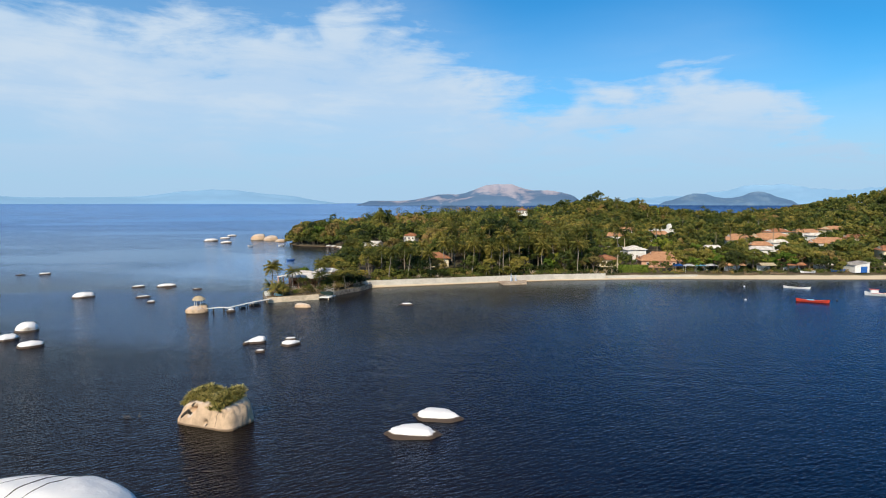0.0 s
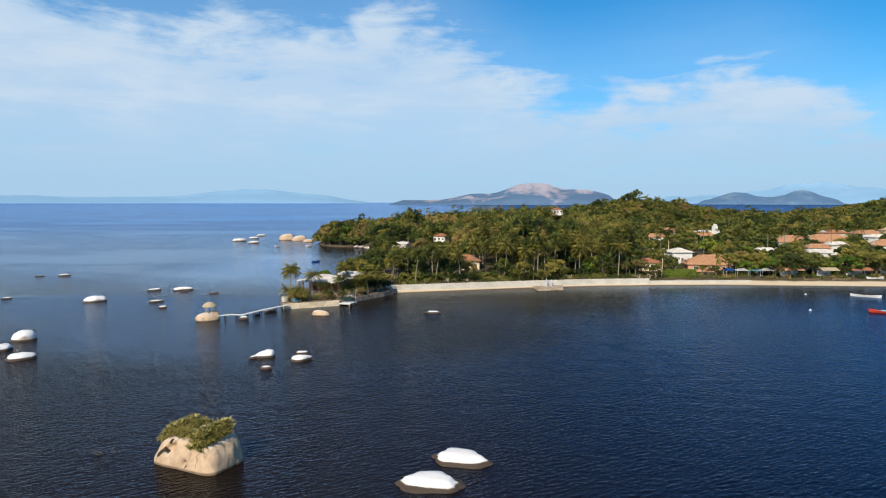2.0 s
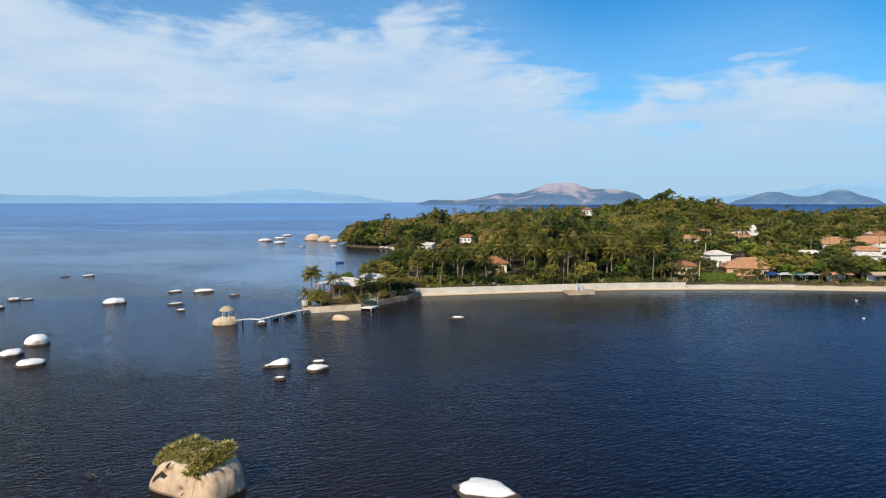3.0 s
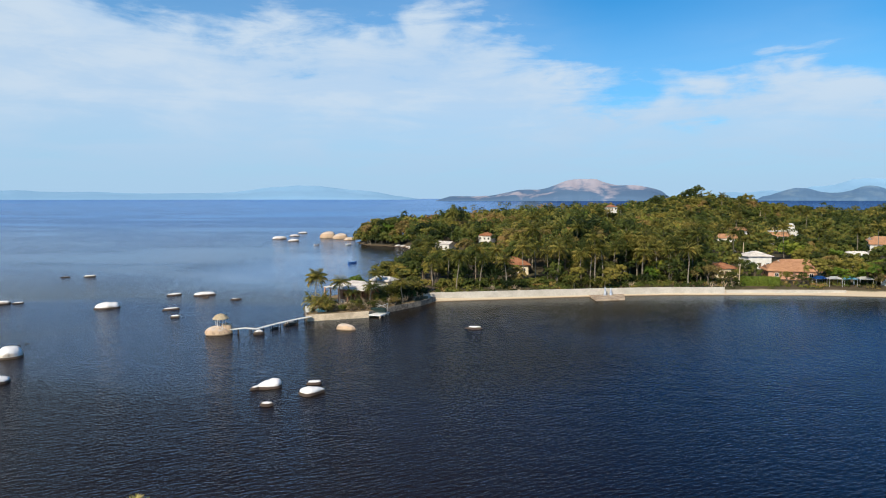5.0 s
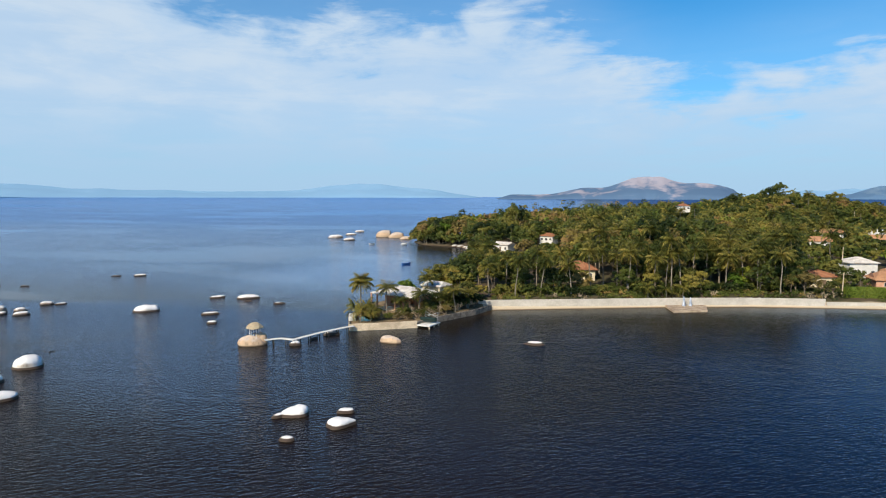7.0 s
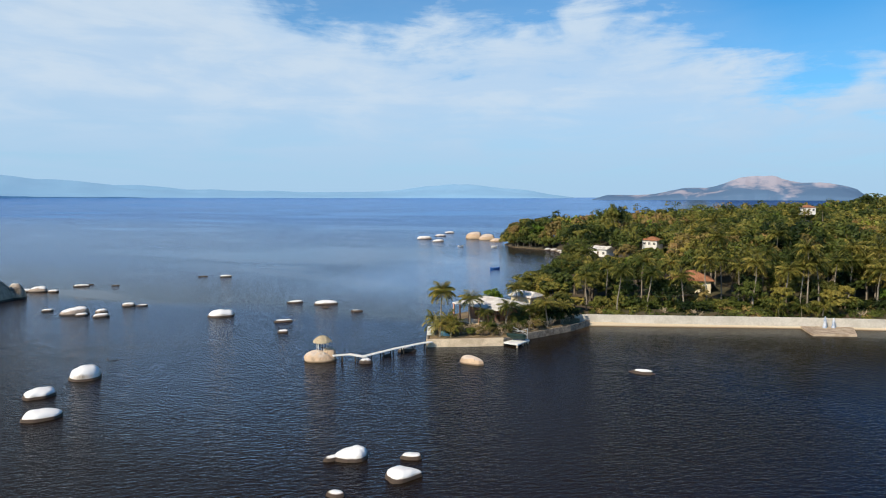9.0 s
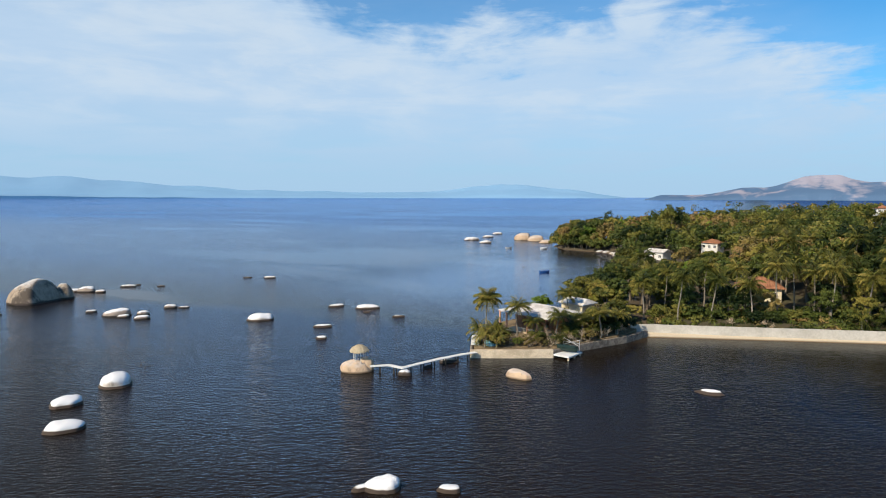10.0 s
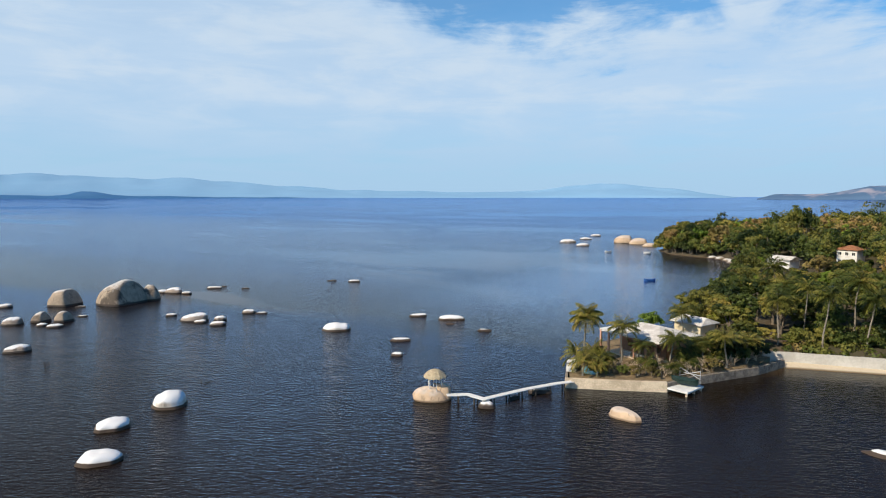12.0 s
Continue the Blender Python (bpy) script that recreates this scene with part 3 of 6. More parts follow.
DOME, LOW, SLAB = "rounded white-capped granite rock with dark tide line", "low flat rock with white-stained top awash", "pale wedge-shaped slab of granite in the water"
ROCKS = [  # x, y, width, height, turn, depth ratio, tilt, point, label
    (-100.4, 143.6, 4.9, 2.1, 55, 0.95, 0.0, 0, DOME), (-98.4, 134.3, 4.3, 1.15, 62, 0.92, 0.05, 0.1, DOME), (-89.2, 128.0, 5.0, 1.1, 45, 0.82, -0.12, 0.15, DOME),
    (-43.4, 132.6, 3.9, 1.15, 22, 0.7, 0.42, -0.2, DOME), (-45.1, 131.2, 2.0, 0.5, 50, 0.5, 0.35, 0, LOW), (-35.5, 130.4, 4.0, 0.95, 30, 1.1, -0.10, 0.8, DOME),
    (-36.9, 135.2, 2.5, 0.55, 20, 0.6, 0, 0, LOW), (-40.1, 124.0, 2.0, 0.5, 10, 0.6, 0, 0, LOW),
    (-117.3, 194.8, 6.6, 1.66, 42, 0.62, -0.08, 0.1, DOME), (-102.6, 219.8, 6.6, 1.08, 38, 0.42, -0.1, 0.1, LOW), (-111.9, 218.4, 4.5, 0.68, 40, 0.4, 0.25, 0, LOW),
    (-98.7, 195, 4.4, 0.54, 36, 0.5, 0, 0.2, LOW), (-91.4, 185, 2.3, 0.61, 30, 0.7, -0.1, 0, LOW), (-89, 213.3, 3.2, 0.43, 30, 0.45, -0.3, 0, LOW), (-99.6, 215, 2.2, 0.30, 30, 0.5, 0, 0, LOW),
    (-44.1, 176.6, 5.1, 1.26, -14, 0.5, -0.22, 0.25, SLAB),
    (-178, 253.4, 3.6, 0.32, 38, 0.5, 0, 0, LOW), (-169.8, 256.4, 4.3, 0.72, 38, 0.5, 0.1, 0, LOW),
    (-185.2, 477, 11.3, 2.16, 35, 0.6, -0.15, 0, DOME), (-166.2, 456, 8.5, 1.58, 35, 0.6, 0.1, 0, DOME), (-187, 511, 8.5, 1.44, 35, 0.6, -0.1, 0, LOW), (-195, 551, 8.5, 1.44, 35, 0.6, 0, 0, LOW),
    (-199.2, 204.6, 6.0, 1.66, 35, 0.6, 0.2, 0, DOME), (-202, 202.6, 3.4, 1.01, 35, 0.7, -0.1, 0, DOME), (-193.6, 205.6, 3.2, 0.79, 35, 0.6, 0, 0, LOW), (-196.7, 217.8, 5.1, 0.72, 38, 0.4, 0, 0, LOW),
    (-173.5, 158.9, 3.7, 0.72, 52, 0.6, 0, 0, LOW), (-177.4, 157.8, 2.5, 0.68, 52, 0.7, 0.1, 0, LOW), (-185.3, 154.6, 5.1, 1.73, 52, 0.65, 0.2, 0, DOME), (-212.9, 162.5, 4.7, 1.01, 52, 0.6, 0.2, 0, LOW),
    (-154.7, 144.2, 5.1, 1.37, 55, 0.65, 0.2, 0.1, DOME), (-163.9, 182.4, 2.8, 0.65, 45, 0.6, 0, 0, LOW), (-153.8, 182.4, 7.0, 1.80, 45, 0.6, 0.28, 0.1, DOME), (-150.2, 181.6, 3.0, 0.72, 45, 0.6, 0.2, 0, LOW),
    (-144.4, 182.4, 3.9, 0.90, 45, 0.6, 0.1, 0, DOME), (-149, 186.4, 3.1, 1.08, 45, 0.7, 0, 0, DOME), (-150.9, 196.4, 3.5, 0.97, 45, 0.6, -0.15, 0, DOME), (-147.8, 198, 3.0, 0.43, 45, 0.5, 0, 0, LOW),
    (-196.4, 175.2, 2.8, 0.36, 45, 0.45, 0, 0, LOW), (-181.6, 168.9, 2.5, 0.40, 45, 0.5, 0, 0, LOW), (-187.8, 223.4, 2.6, 0.32, 40, 0.4, 0, 0, LOW), (-197.5, 221.8, 2.3, 0.30, 40, 0.4, 0, 0, LOW),
]
for i, (x, y, w, h, tn, dp, tl, pt, lab) in enumerate(ROCKS):
    near_rock = x > -120 and y < 225
    capped_rock(x, y, w, h, tn, dp, i + 1, M_CREAMROCK if lab == SLAB else M_BLEACHED if near_rock else M_CAPPED, lab, tl, pt, min(0.33, h * 0.4), 0.72 if h > 1 else 0.6)
BOULDERS = [(-203.2, 174.4, 9.6, 4.6, 40, 0.8), (-192.6, 186.0, 17.5, 6.7, 40, 0.74), (-192.4, 193.2, 6.0, 4.6, 40, 0.9), (-183.0, 160.0, 4.7, 2.5, 50, 0.8),
            (-179.0, 163.4, 4.6, 2.6, 50, 0.8), (-153.5, 497, 16, 4.9, 35, 0.7), (-142.0, 490, 15, 4.0, 35, 0.7), (-131, 474, 10, 2.2, 35, 0.7)]
for i, (x, y, w, h, tn, dp) in enumerate(BOULDERS):
    rock(x, y, w, h, tn, dp, i + 71, M_CREAMROCK if y > 400 else M_BOULDER, group="large boulders", sub=4,
         label="large warm cream granite boulder off the headland" if y > 400 else "large rounded grey-brown granite boulder in the water", name="boulder", flat=0.9 if i in (0, 5, 6) else 0.1, lean=0.06, face=(2.6, 2.6, None, 1.3, 1.3, 4.2, 4.4, None)[i])


def shelf_rock(x, y, w, deep, turn, seed, label, tall=1.0):
    """A flat rock awash: a broad brown tidal skirt round a raised white-stained slab."""
    bm = bmesh.new()
    n, prof = 44, [(1.12, -0.7), (1.06, -0.12), (0.98, 0.12), (0.84, 0.34), (0.74, 0.46), (0.69, 0.80), (0.62, 0.93), (0.40, 1.0), (0.18, 1.03)]
    rings = []
    for r, z in prof:
        ring = []
        for k in range(n):
            a = 2 * math.pi * k / n
            d = Vector((math.cos(a), math.sin(a), 0))
            g = 1 + 0.34 * noise.noise(d * 1.4 + Vector((seed, 2, z * 0.8))) + 0.05 * noise.noise(d * 5 + Vector((seed, 9, z)))
            off = 0.09 * (1 - r) * math.cos(a + seed)
            sq = (abs(d.x) ** 2.4 + abs(d.y) ** 2.4) ** (-1 / 2.4)
            ring.append(bm.verts.new((d.x * sq * r * g * w / 2 - off * w * 0.3, d.y * sq * r * g * w / 2 * deep + off * w * 0.3, z + 0.05 * noise.noise(Vector((d.x * 3, d.y * 3, z * 2 + seed))))))
        rings.append(ring)
    for a, b in zip(rings, rings[1:]):
        for k in range(n):
            bm.faces.new((a[k], a[(k + 1) % n], b[(k + 1) % n], b[k]))
    bm.faces.new(rings[-1])
    ob = part("rock", bm, M_BLEACHED, smooth=True)
    ob.matrix_world = pose(x, y, 0, 0, 0, turn) @ Matrix.Diagonal((1, 1, tall, 1))
    return tagged(ob, label, "rock", "rocks in the bay")


shelf_rock(-3.8, 86.4, 6.4, 0.62, -14, 3, "flat rock with white slab top and brown skirt awash")
shelf_rock(-6.9, 80.1, 7.2, 0.58, 2, 8, "broad flat rock with white top and brown tidal skirt")

shelf_rock(-14.7, 181.9, 3.9, 0.5, 4, 14, "low brown rock awash with a small white top", 0.55)

# ---- more materials ----
M_WHITE = plain("white_plaster", (0.66, 0.64, 0.59), (0.80, 0.78, 0.73), 0.7, 0.8, 0.1)
M_CREAM = plain("cream_plaster", (0.62, 0.52, 0.34), (0.74, 0.64, 0.45), 0.7, 0.8, 0.1)
M_SALMON = plain("salmon_plaster", (0.50, 0.26, 0.17), (0.62, 0.36, 0.24), 0.9, 0.8, 0.1)
# darker copy of the salmon plaster, veranda shade painted into its colour
M_SALMON_SHADE = plain("salmon_plaster_painted_shade", (0.20, 0.105, 0.07), (0.30, 0.17, 0.11), 0.9, 0.85, 0.1)
M_GREYROOF = plain("weathered_sheet_roof", (0.50, 0.45, 0.39), (0.76, 0.72, 0.66), 0.5, 0.85, 0.2)
M_TILE = plain("orange_roof_tiles", (0.40, 0.20, 0.105), (0.54, 0.30, 0.16), 0.8, 0.85, 0.5)
M_TILE_OLD = plain("brown_roof_tiles", (0.26, 0.105, 0.05), (0.40, 0.19, 0.10), 0.8, 0.85, 0.5)
M_GLASS = plain("dark_window_glass", (0.02, 0.025, 0.03), (0.04, 0.045, 0.05), 1.0, 0.15, 0, 0.5)
M_WOOD = plain("weathered_timber", (0.13, 0.09, 0.06), (0.24, 0.18, 0.12), 2.5, 0.85, 0.4)
M_DARKWOOD = plain("dark_wet_piles", (0.035, 0.03, 0.025), (0.075, 0.065, 0.05), 2.5, 0.7, 0.4)
M_THATCH = plain("dry_palm_thatch", (0.36, 0.28, 0.17), (0.54, 0.45, 0.30), 3.0, 0.95, 0.7)
M_BLUE = plain("blue_paint", (0.02, 0.09, 0.30), (0.035, 0.14, 0.42), 1.5, 0.5, 0.05)
M_TEAL = plain("pale_blue_liner", (0.16, 0.48, 0.66), (0.26, 0.58, 0.72), 1.5, 0.5, 0.05)
M_RED = plain("red_boat_paint", (0.42, 0.035, 0.02), (0.55, 0.06, 0.03), 1.5, 0.5, 0.05)
M_BOATWHITE = plain("white_boat_paint", (0.62, 0.62, 0.60), (0.76, 0.76, 0.74), 1.5, 0.45, 0.05)
M_TARP = plain("dark_green_tarpaulin", (0.012, 0.030, 0.026), (0.03, 0.055, 0.048), 2.0, 0.6, 0.3)
M_METAL = plain("galvanised_tube", (0.55, 0.55, 0.54), (0.68, 0.68, 0.66), 3.0, 0.45, 0.05, 0.5, 0.4)
M_DIRT = plain("trodden_earth", (0.16, 0.11, 0.06), (0.30, 0.22, 0.12), 0.6, 0.95, 0.4)
M_STONEWALL = plain("dark_stone_wall", (0.11, 0.09, 0.07), (0.32, 0.27, 0.21), 0.9, 0.9, 0.5)
M_STAINED = plain("stained_concrete", (0.30, 0.22, 0.15), (0.55, 0.44, 0.32), 0.7, 0.9, 0.3)
M_STATUE = plain("pale_blue_white_paint", (0.30, 0.37, 0.48), (0.56, 0.60, 0.66), 1.2, 0.6, 0.1)
M_HEDGE = leafmat("clipped_hedge", (0.11, 0.165, 0.020), (0.20, 0.25, 0.035), (0.24, 0.25, 0.04), 0.16, 0.5)
M_SUCC = leafmat("rock_plants", (0.06, 0.070, 0.012), (0.48, 0.41, 0.11), (0.64, 0.52, 0.20), 0.2, 0.85)


def prism(pts, z0, z1):
    """An upright prism over a plan outline (counter-clockwise)."""
    bm = bmesh.new()
    lo = [bm.verts.new((x, y, z0)) for x, y in pts]
    hi = [bm.verts.new((x, y, z1)) for x, y in pts]
    n = len(pts)
    bm.faces.new(hi)
    bm.faces.new(lo[::-1])
    for i in range(n):
        bm.faces.new((lo[i], lo[(i + 1) % n], hi[(i + 1) % n], hi[i]))
    bmesh.ops.recalc_face_normals(bm, faces=bm.faces)
    return bm


def wall_run(pts, thick, z0, z1, steps=6):
    """A wall along a plan line, its top slightly uneven."""
    bm = bmesh.new()
    line = []
    for (ax, ay), (bx, by) in zip(pts, pts[1:]):
        line += [(ax + (bx - ax) * k / steps, ay + (by - ay) * k / steps) for k in range(steps)]
    line.append(pts[-1])
    rows = []
    for i, (x, y) in enumerate(line):
        a, b = line[max(i - 1, 0)], line[min(i + 1, len(line) - 1)]
        d = Vector((b[0] - a[0], b[1] - a[1], 0)).normalized()
        nrm = Vector((-d.y, d.x, 0)) * thick / 2
        dz = 0.05 * noise.noise(Vector((x * 0.4, y * 0.4, 3)))
        p = Vector((x, y, 0))
        rows.append([bm.verts.new(q) for q in (p - nrm * 1.15 + Vector((0, 0, z0)), p - nrm + Vector((0, 0, z1 + dz)), p + nrm + Vector((0, 0, z1 + dz)), p + nrm * 1.15 + Vector((0, 0, z0)))])
    for r0, r1 in zip(rows, rows[1:]):
        for k in range(3):
            bm.faces.new((r0[k], r1[k], r1[k + 1], r0[k + 1]))
    bm.faces.new(rows[0])
    bm.faces.new(rows[-1][::-1])
    bmesh.ops.recalc_face_normals(bm, faces=bm.faces)
    return bm


# ---- sea wall behind the beach ----
WALL = [(-32.8, 218.8), (-27.8, 220.6), (-15.3, 224.4), (3.7, 230.6), (19.7, 235.6), (39.7, 240.9), (58.7, 243.6)]


def along(pts, gap):
    out, left = [], 0.0
    for (ax, ay), (bx, by) in zip(pts, pts[1:]):
        ln = math.hypot(bx - ax, by - ay)
        s = left
        while s < ln:
            out.append((ax + (bx - ax) * s / ln, ay + (by - ay) * s / ln, math.degrees(math.atan2(by - ay, bx - ax))))
            s += gap
        left = s - ln
    return out


def make_seawall():
    w = tagged(part("wall_sea", wall_run(WALL, 0.4, -0.2, 2.4), M_SEAWALL), "long pale plastered sea wall above a narrow beach", "wall", kind="structure")
    me = None
    for x, y, a in along(WALL, 5.2):
        if me is None:
            p = part("post", boxm(-0.22, 0.22, -0.225, 0.225, -0.1, 2.44, 0.02), M_SEAWALL, w)
            me = p.data
        else:
            p = new("post", me)
            p.parent = w
        p.matrix_world = pose(x, y, 0, 0, 0, a)
    low = [(59.2, 243.9), (72, 245.6), (88, 247.2), (96, 247.6)]
    tagged(part("wall_beach_low", wall_run(low, 0.35, -0.1, 1.5), M_SEAWALL), "low plastered retaining wall at the beach", "wall", kind="structure")


make_seawall()


def make_statues():
    p = tagged(part("statue_platform", prism([(17.4, 225.6), (26.2, 228.6), (27.2, 237.2), (16.2, 234.0)], -0.8, 0.5), M_STAINED), "stained concrete platform jutting into the water", "platform", kind="structure")
    first = None
    for x, y in ((21.0, 233.9), (22.8, 234.5)):
        if first is None:
            prof = [(0.5, 0), (0.5, 0.6), (0.34, 0.65), (0.40, 0.8), (0.30, 1.4), (0.34, 2.0), (0.28, 2.35), (0.13, 2.55), (0.18, 2.75), (0.12, 2.95), (0.02, 3.02)]
            bm = bmesh.new()
            rings = [[bm.verts.new((r * math.cos(k * math.pi / 6), r * math.sin(k * math.pi / 6), z)) for k in range(12)] for r, z in prof]
            for a, b in zip(rings, rings[1:]):
                for k in range(12):
                    bm.faces.new((a[k], a[(k + 1) % 12], b[(k + 1) % 12], b[k]))
            bm.faces.new(rings[0][::-1])
            bm.faces.new(rings[-1])
            first = tagged(part("statue", bm, M_STATUE), "pale blue and white painted statue on a pedestal", "statue", "pair of statues")
            first.matrix_world = Matrix.LocRotScale((x, y, 0.5), None, (0.92, 0.92, 0.88))
        else:
            copy_thing(first, Matrix.LocRotScale((x, y, 0.5), Euler((0, 0, 0.7)), (0.92, 0.92, 0.88)))


make_statues()


# ---- the small point with its house ----
def make_point():
    land = [(-56.0, 185.4), (-42.9, 192.2), (-40.2, 199.2), (-32.7, 210.9), (-31.5, 221), (-36, 236), (-46, 236), (-55, 226), (-61, 212), (-60.6, 195.6)]
    tagged(part("ground_point", prism(land, -2.5, 1.42), M_DIRT), "trodden earth on the walled garden point", "ground", kind="structure")
    front = [(-56.6, 184.9), (-49.4, 188.3), (-42.6, 191.9)]
    tagged(part("wall_point_front", wall_run(front, 0.8, -1.6, 1.52, 8), M_CONCRETE), "thick stained concrete quay wall at the water", "wall", kind="structure")
    side = [(-39.9, 198.4), (-36.4, 204.2), (-32.6, 210.4), (-29.6, 218.2)]
    tagged(part("wall_point_side", wall_run(side, 0.7, -1.6, 1.35), M_STONEWALL), "low dark stone quay wall", "wall", kind="structure")
    tagged(part("wall_point_dock", wall_run([(-42.7, 191.8), (-40.0, 198.6)], 0.6, -1.6, 1.4), M_STONEWALL), "stone quay wall beside the boat dock", "wall", kind="structure")
    west = [(-56.6, 185.4), (-60.8, 195.6), (-61.3, 212), (-55.2, 226.4)]
    tagged(part("wall_point_west", wall_run(west, 0.4, -1.6, 1.46), M_STONEWALL), "low dark garden wall above the water", "wall", kind="structure")
    st = boxm(-0.8, 0.8, -2.4, 2.4, 0, 0.9, 0.05)
    ob = tagged(part("terrace", st, M_WHITE), "white plastered raised terrace block", "terrace", kind="structure")
    ob.matrix_world = pose(-58.2, 191.2, 1.42, 0, 0, 22)


make_point()


def make_jetty():
    e = empty("jetty", pose(-61.0, 172, 0), "narrow whitewashed jetty on dark piles, bent midway", "jetty")
    way = [(-67.6, 168.0), (-65.4, 169.9), (-62.3, 169.4), (-61.2, 172.5), (-59.4, 177.2), (-56.9, 182.2), (-55.4, 184.5)]
    runs = list(zip(way, way[1:]))
    for k, ((ax, ay), (bx, by)) in enumerate(runs):
        ln = math.hypot(bx - ax, by - ay)
        a = math.degrees(math.atan2(by - ay, bx - ax))
        d = part("deck", boxm(-0.25, ln + 0.25, -0.5, 0.5, -0.13, 0.0, 0.02), M_WHITE, e)
        d.matrix_world = pose(ax, ay, 1.22 + 0.012 * k, 0, 0, a)
        n = max(1, int(ln / 2.4))
        for i in range(n):
            s = (i + 0.5) / n
            for off in (-0.36, 0.36):
                bm = tube(bmesh.new(), [(0, 0, -1.6), (0.02, 0, 0), (0, 0.02, 1.1)], [0.13, 0.12, 0.11], 7)
                p = part("support_post", bm, M_DARKWOOD, e)
                p.matrix_world = pose(ax + (bx - ax) * s, ay + (by - ay) * s, 0, 0, 0, a) @ pose(0, off, 0)


make_jetty()
rock(-70.6, 168.1, 6.2, 2.0, 30, 0.7, 201, M_CREAMROCK, "rounded pale boulder carrying a thatched shelter", name="boulder", flat=0.5)
rock(-69.5, 168.9, 3.4, 2.5, 20, 0.6, 202, M_CREAMROCK, "smaller flat boulder on top of another", name="boulder", flat=0.9)
rock(-61.9, 169.6, 2.7, 1.0, 30, 0.7, 203, M_ROCK, "pale rock under the jetty bend")
rock(-58.6, 180.2, 4.2, 0.8, 40, 0.4, 204, M_BOULDER, "long flat brown rock beside the jetty")
rock(-60.5, 175.0, 2.2, 0.5, 70, 0.5, 205, M_BOULDER, "low dark rock beside the jetty")


def make_gazebo():
    e = empty("thatched_shelter", pose(-70.2, 168.2, 1.7), "small round thatched shelter with white posts on a rock", "shelter")
    for k in range(6):
        a = k * math.pi / 3 + 0.3
        part("post", tube(bmesh.new(), [(1.02 * math.cos(a), 1.02 * math.sin(a), -0.5), (1.02 * math.cos(a), 1.02 * math.sin(a), 2.05)], [0.06, 0.055], 7), M_WHITE, e)
    bm = bmesh.new()
    rnd = random.Random(5)
    n = 40
    prof = [(0.05, 2.95), (0.7, 2.78), (1.25, 2.42), (1.66, 1.95), (1.7, 1.78)]
    rings = [[bm.verts.new(((r * (1 + (0.05 * rnd.uniform(-1, 1) if i else 0))) * math.cos(2 * math.pi * k / n), r * math.sin(2 * math.pi * k / n), z + (rnd.uniform(-0.1, 0.06) if i > 1 else 0))) for k in range(n)] for i, (r, z) in enumerate(prof)]
    for a, b in zip(rings, rings[1:]):
        for k in range(n):
            bm.faces.new((a[k], b[k], b[(k + 1) % n], a[(k + 1) % n]))
    bm.faces.new(rings[0])
    inner = bm.verts.new((0, 0, 2.5))
    for k in range(n):
        bm.faces.new((rings[-1][k], inner, rings[-1][(k + 1) % n]))
    part("thatch", bm, M_THATCH, e, "shaggy pale palm thatch")
    part("bench", boxm(-0.8, 0.8, 0.55, 0.9, 0.35, 0.5, 0.02), M_WOOD, e)


make_gazebo()


# ---- houses ----
def window(parent, x, z, w, h, side_y, mat_frame, face=-1):
    """A framed window on the wall that faces -y (or +y) of the house."""
    f = bmesh.new()
    y0, y1 = (side_y - 0.06, side_y + 0.02) if face < 0 else (side_y - 0.02, side_y + 0.06)
    for bx in ((x - w / 2 - 0.1, x - w / 2, z - 0.1, z + h + 0.1), (x + w / 2, x + w / 2 + 0.1, z - 0.1, z + h + 0.1), (x - w / 2, x + w / 2, z - 0.1, z), (x - w / 2, x + w / 2, z + h, z + h + 0.1), (x - 0.03, x + 0.03, z, z + h)):
        box(f, bx[0], bx[1], y0, y1, bx[2], bx[3])
    fr = part("window", f, mat_frame, parent)
    py = side_y - 0.015 if face < 0 else side_y + 0.015
    part("pane", boxm(x - w / 2, x + w / 2, min(py, side_y), max(py, side_y) + 0.002, z, z + h), M_GLASS, fr)


def hip_roof(w, d, h, over, thick=0.14, hip=1.0, ridge_along_x=True):
    """A hipped (hip 1) or gabled (hip 0) roof over a w x d plan, with eaves."""
    bm = bmesh.new()
    W, D = w / 2 + over, d / 2 + over
    if not ridge_along_x:
        W, D = D, W
    rx = max(W - D * hip, 0.05)
    lay = []
    for dz in (0, -thick):
        c = [bm.verts.new(q) for q in ((-W, -D, dz), (W, -D, dz), (W, D, dz), (-W, D, dz), (-rx, 0, h + dz), (rx, 0, h + dz))]
        lay.append(c)
    for c, flip in ((lay[0], False), (lay[1], True)):
        for f in ((0, 1, 5, 4), (2, 3, 4, 5), (1, 2, 5), (3, 0, 4)):
            v = [c[i] for i in f]
            bm.faces.new(v[::-1] if flip else v)
    for i in range(4):
        j = (i + 1) % 4
        bm.faces.new((lay[0][j], lay[0][i], lay[1][i], lay[1][j]))
    if not ridge_along_x:
        bmesh.ops.rotate(bm, verts=bm.verts, matrix=Matrix.Rotation(math.pi / 2, 3, "Z"))
    bmesh.ops.recalc_face_normals(bm, faces=bm.faces)
    return bm


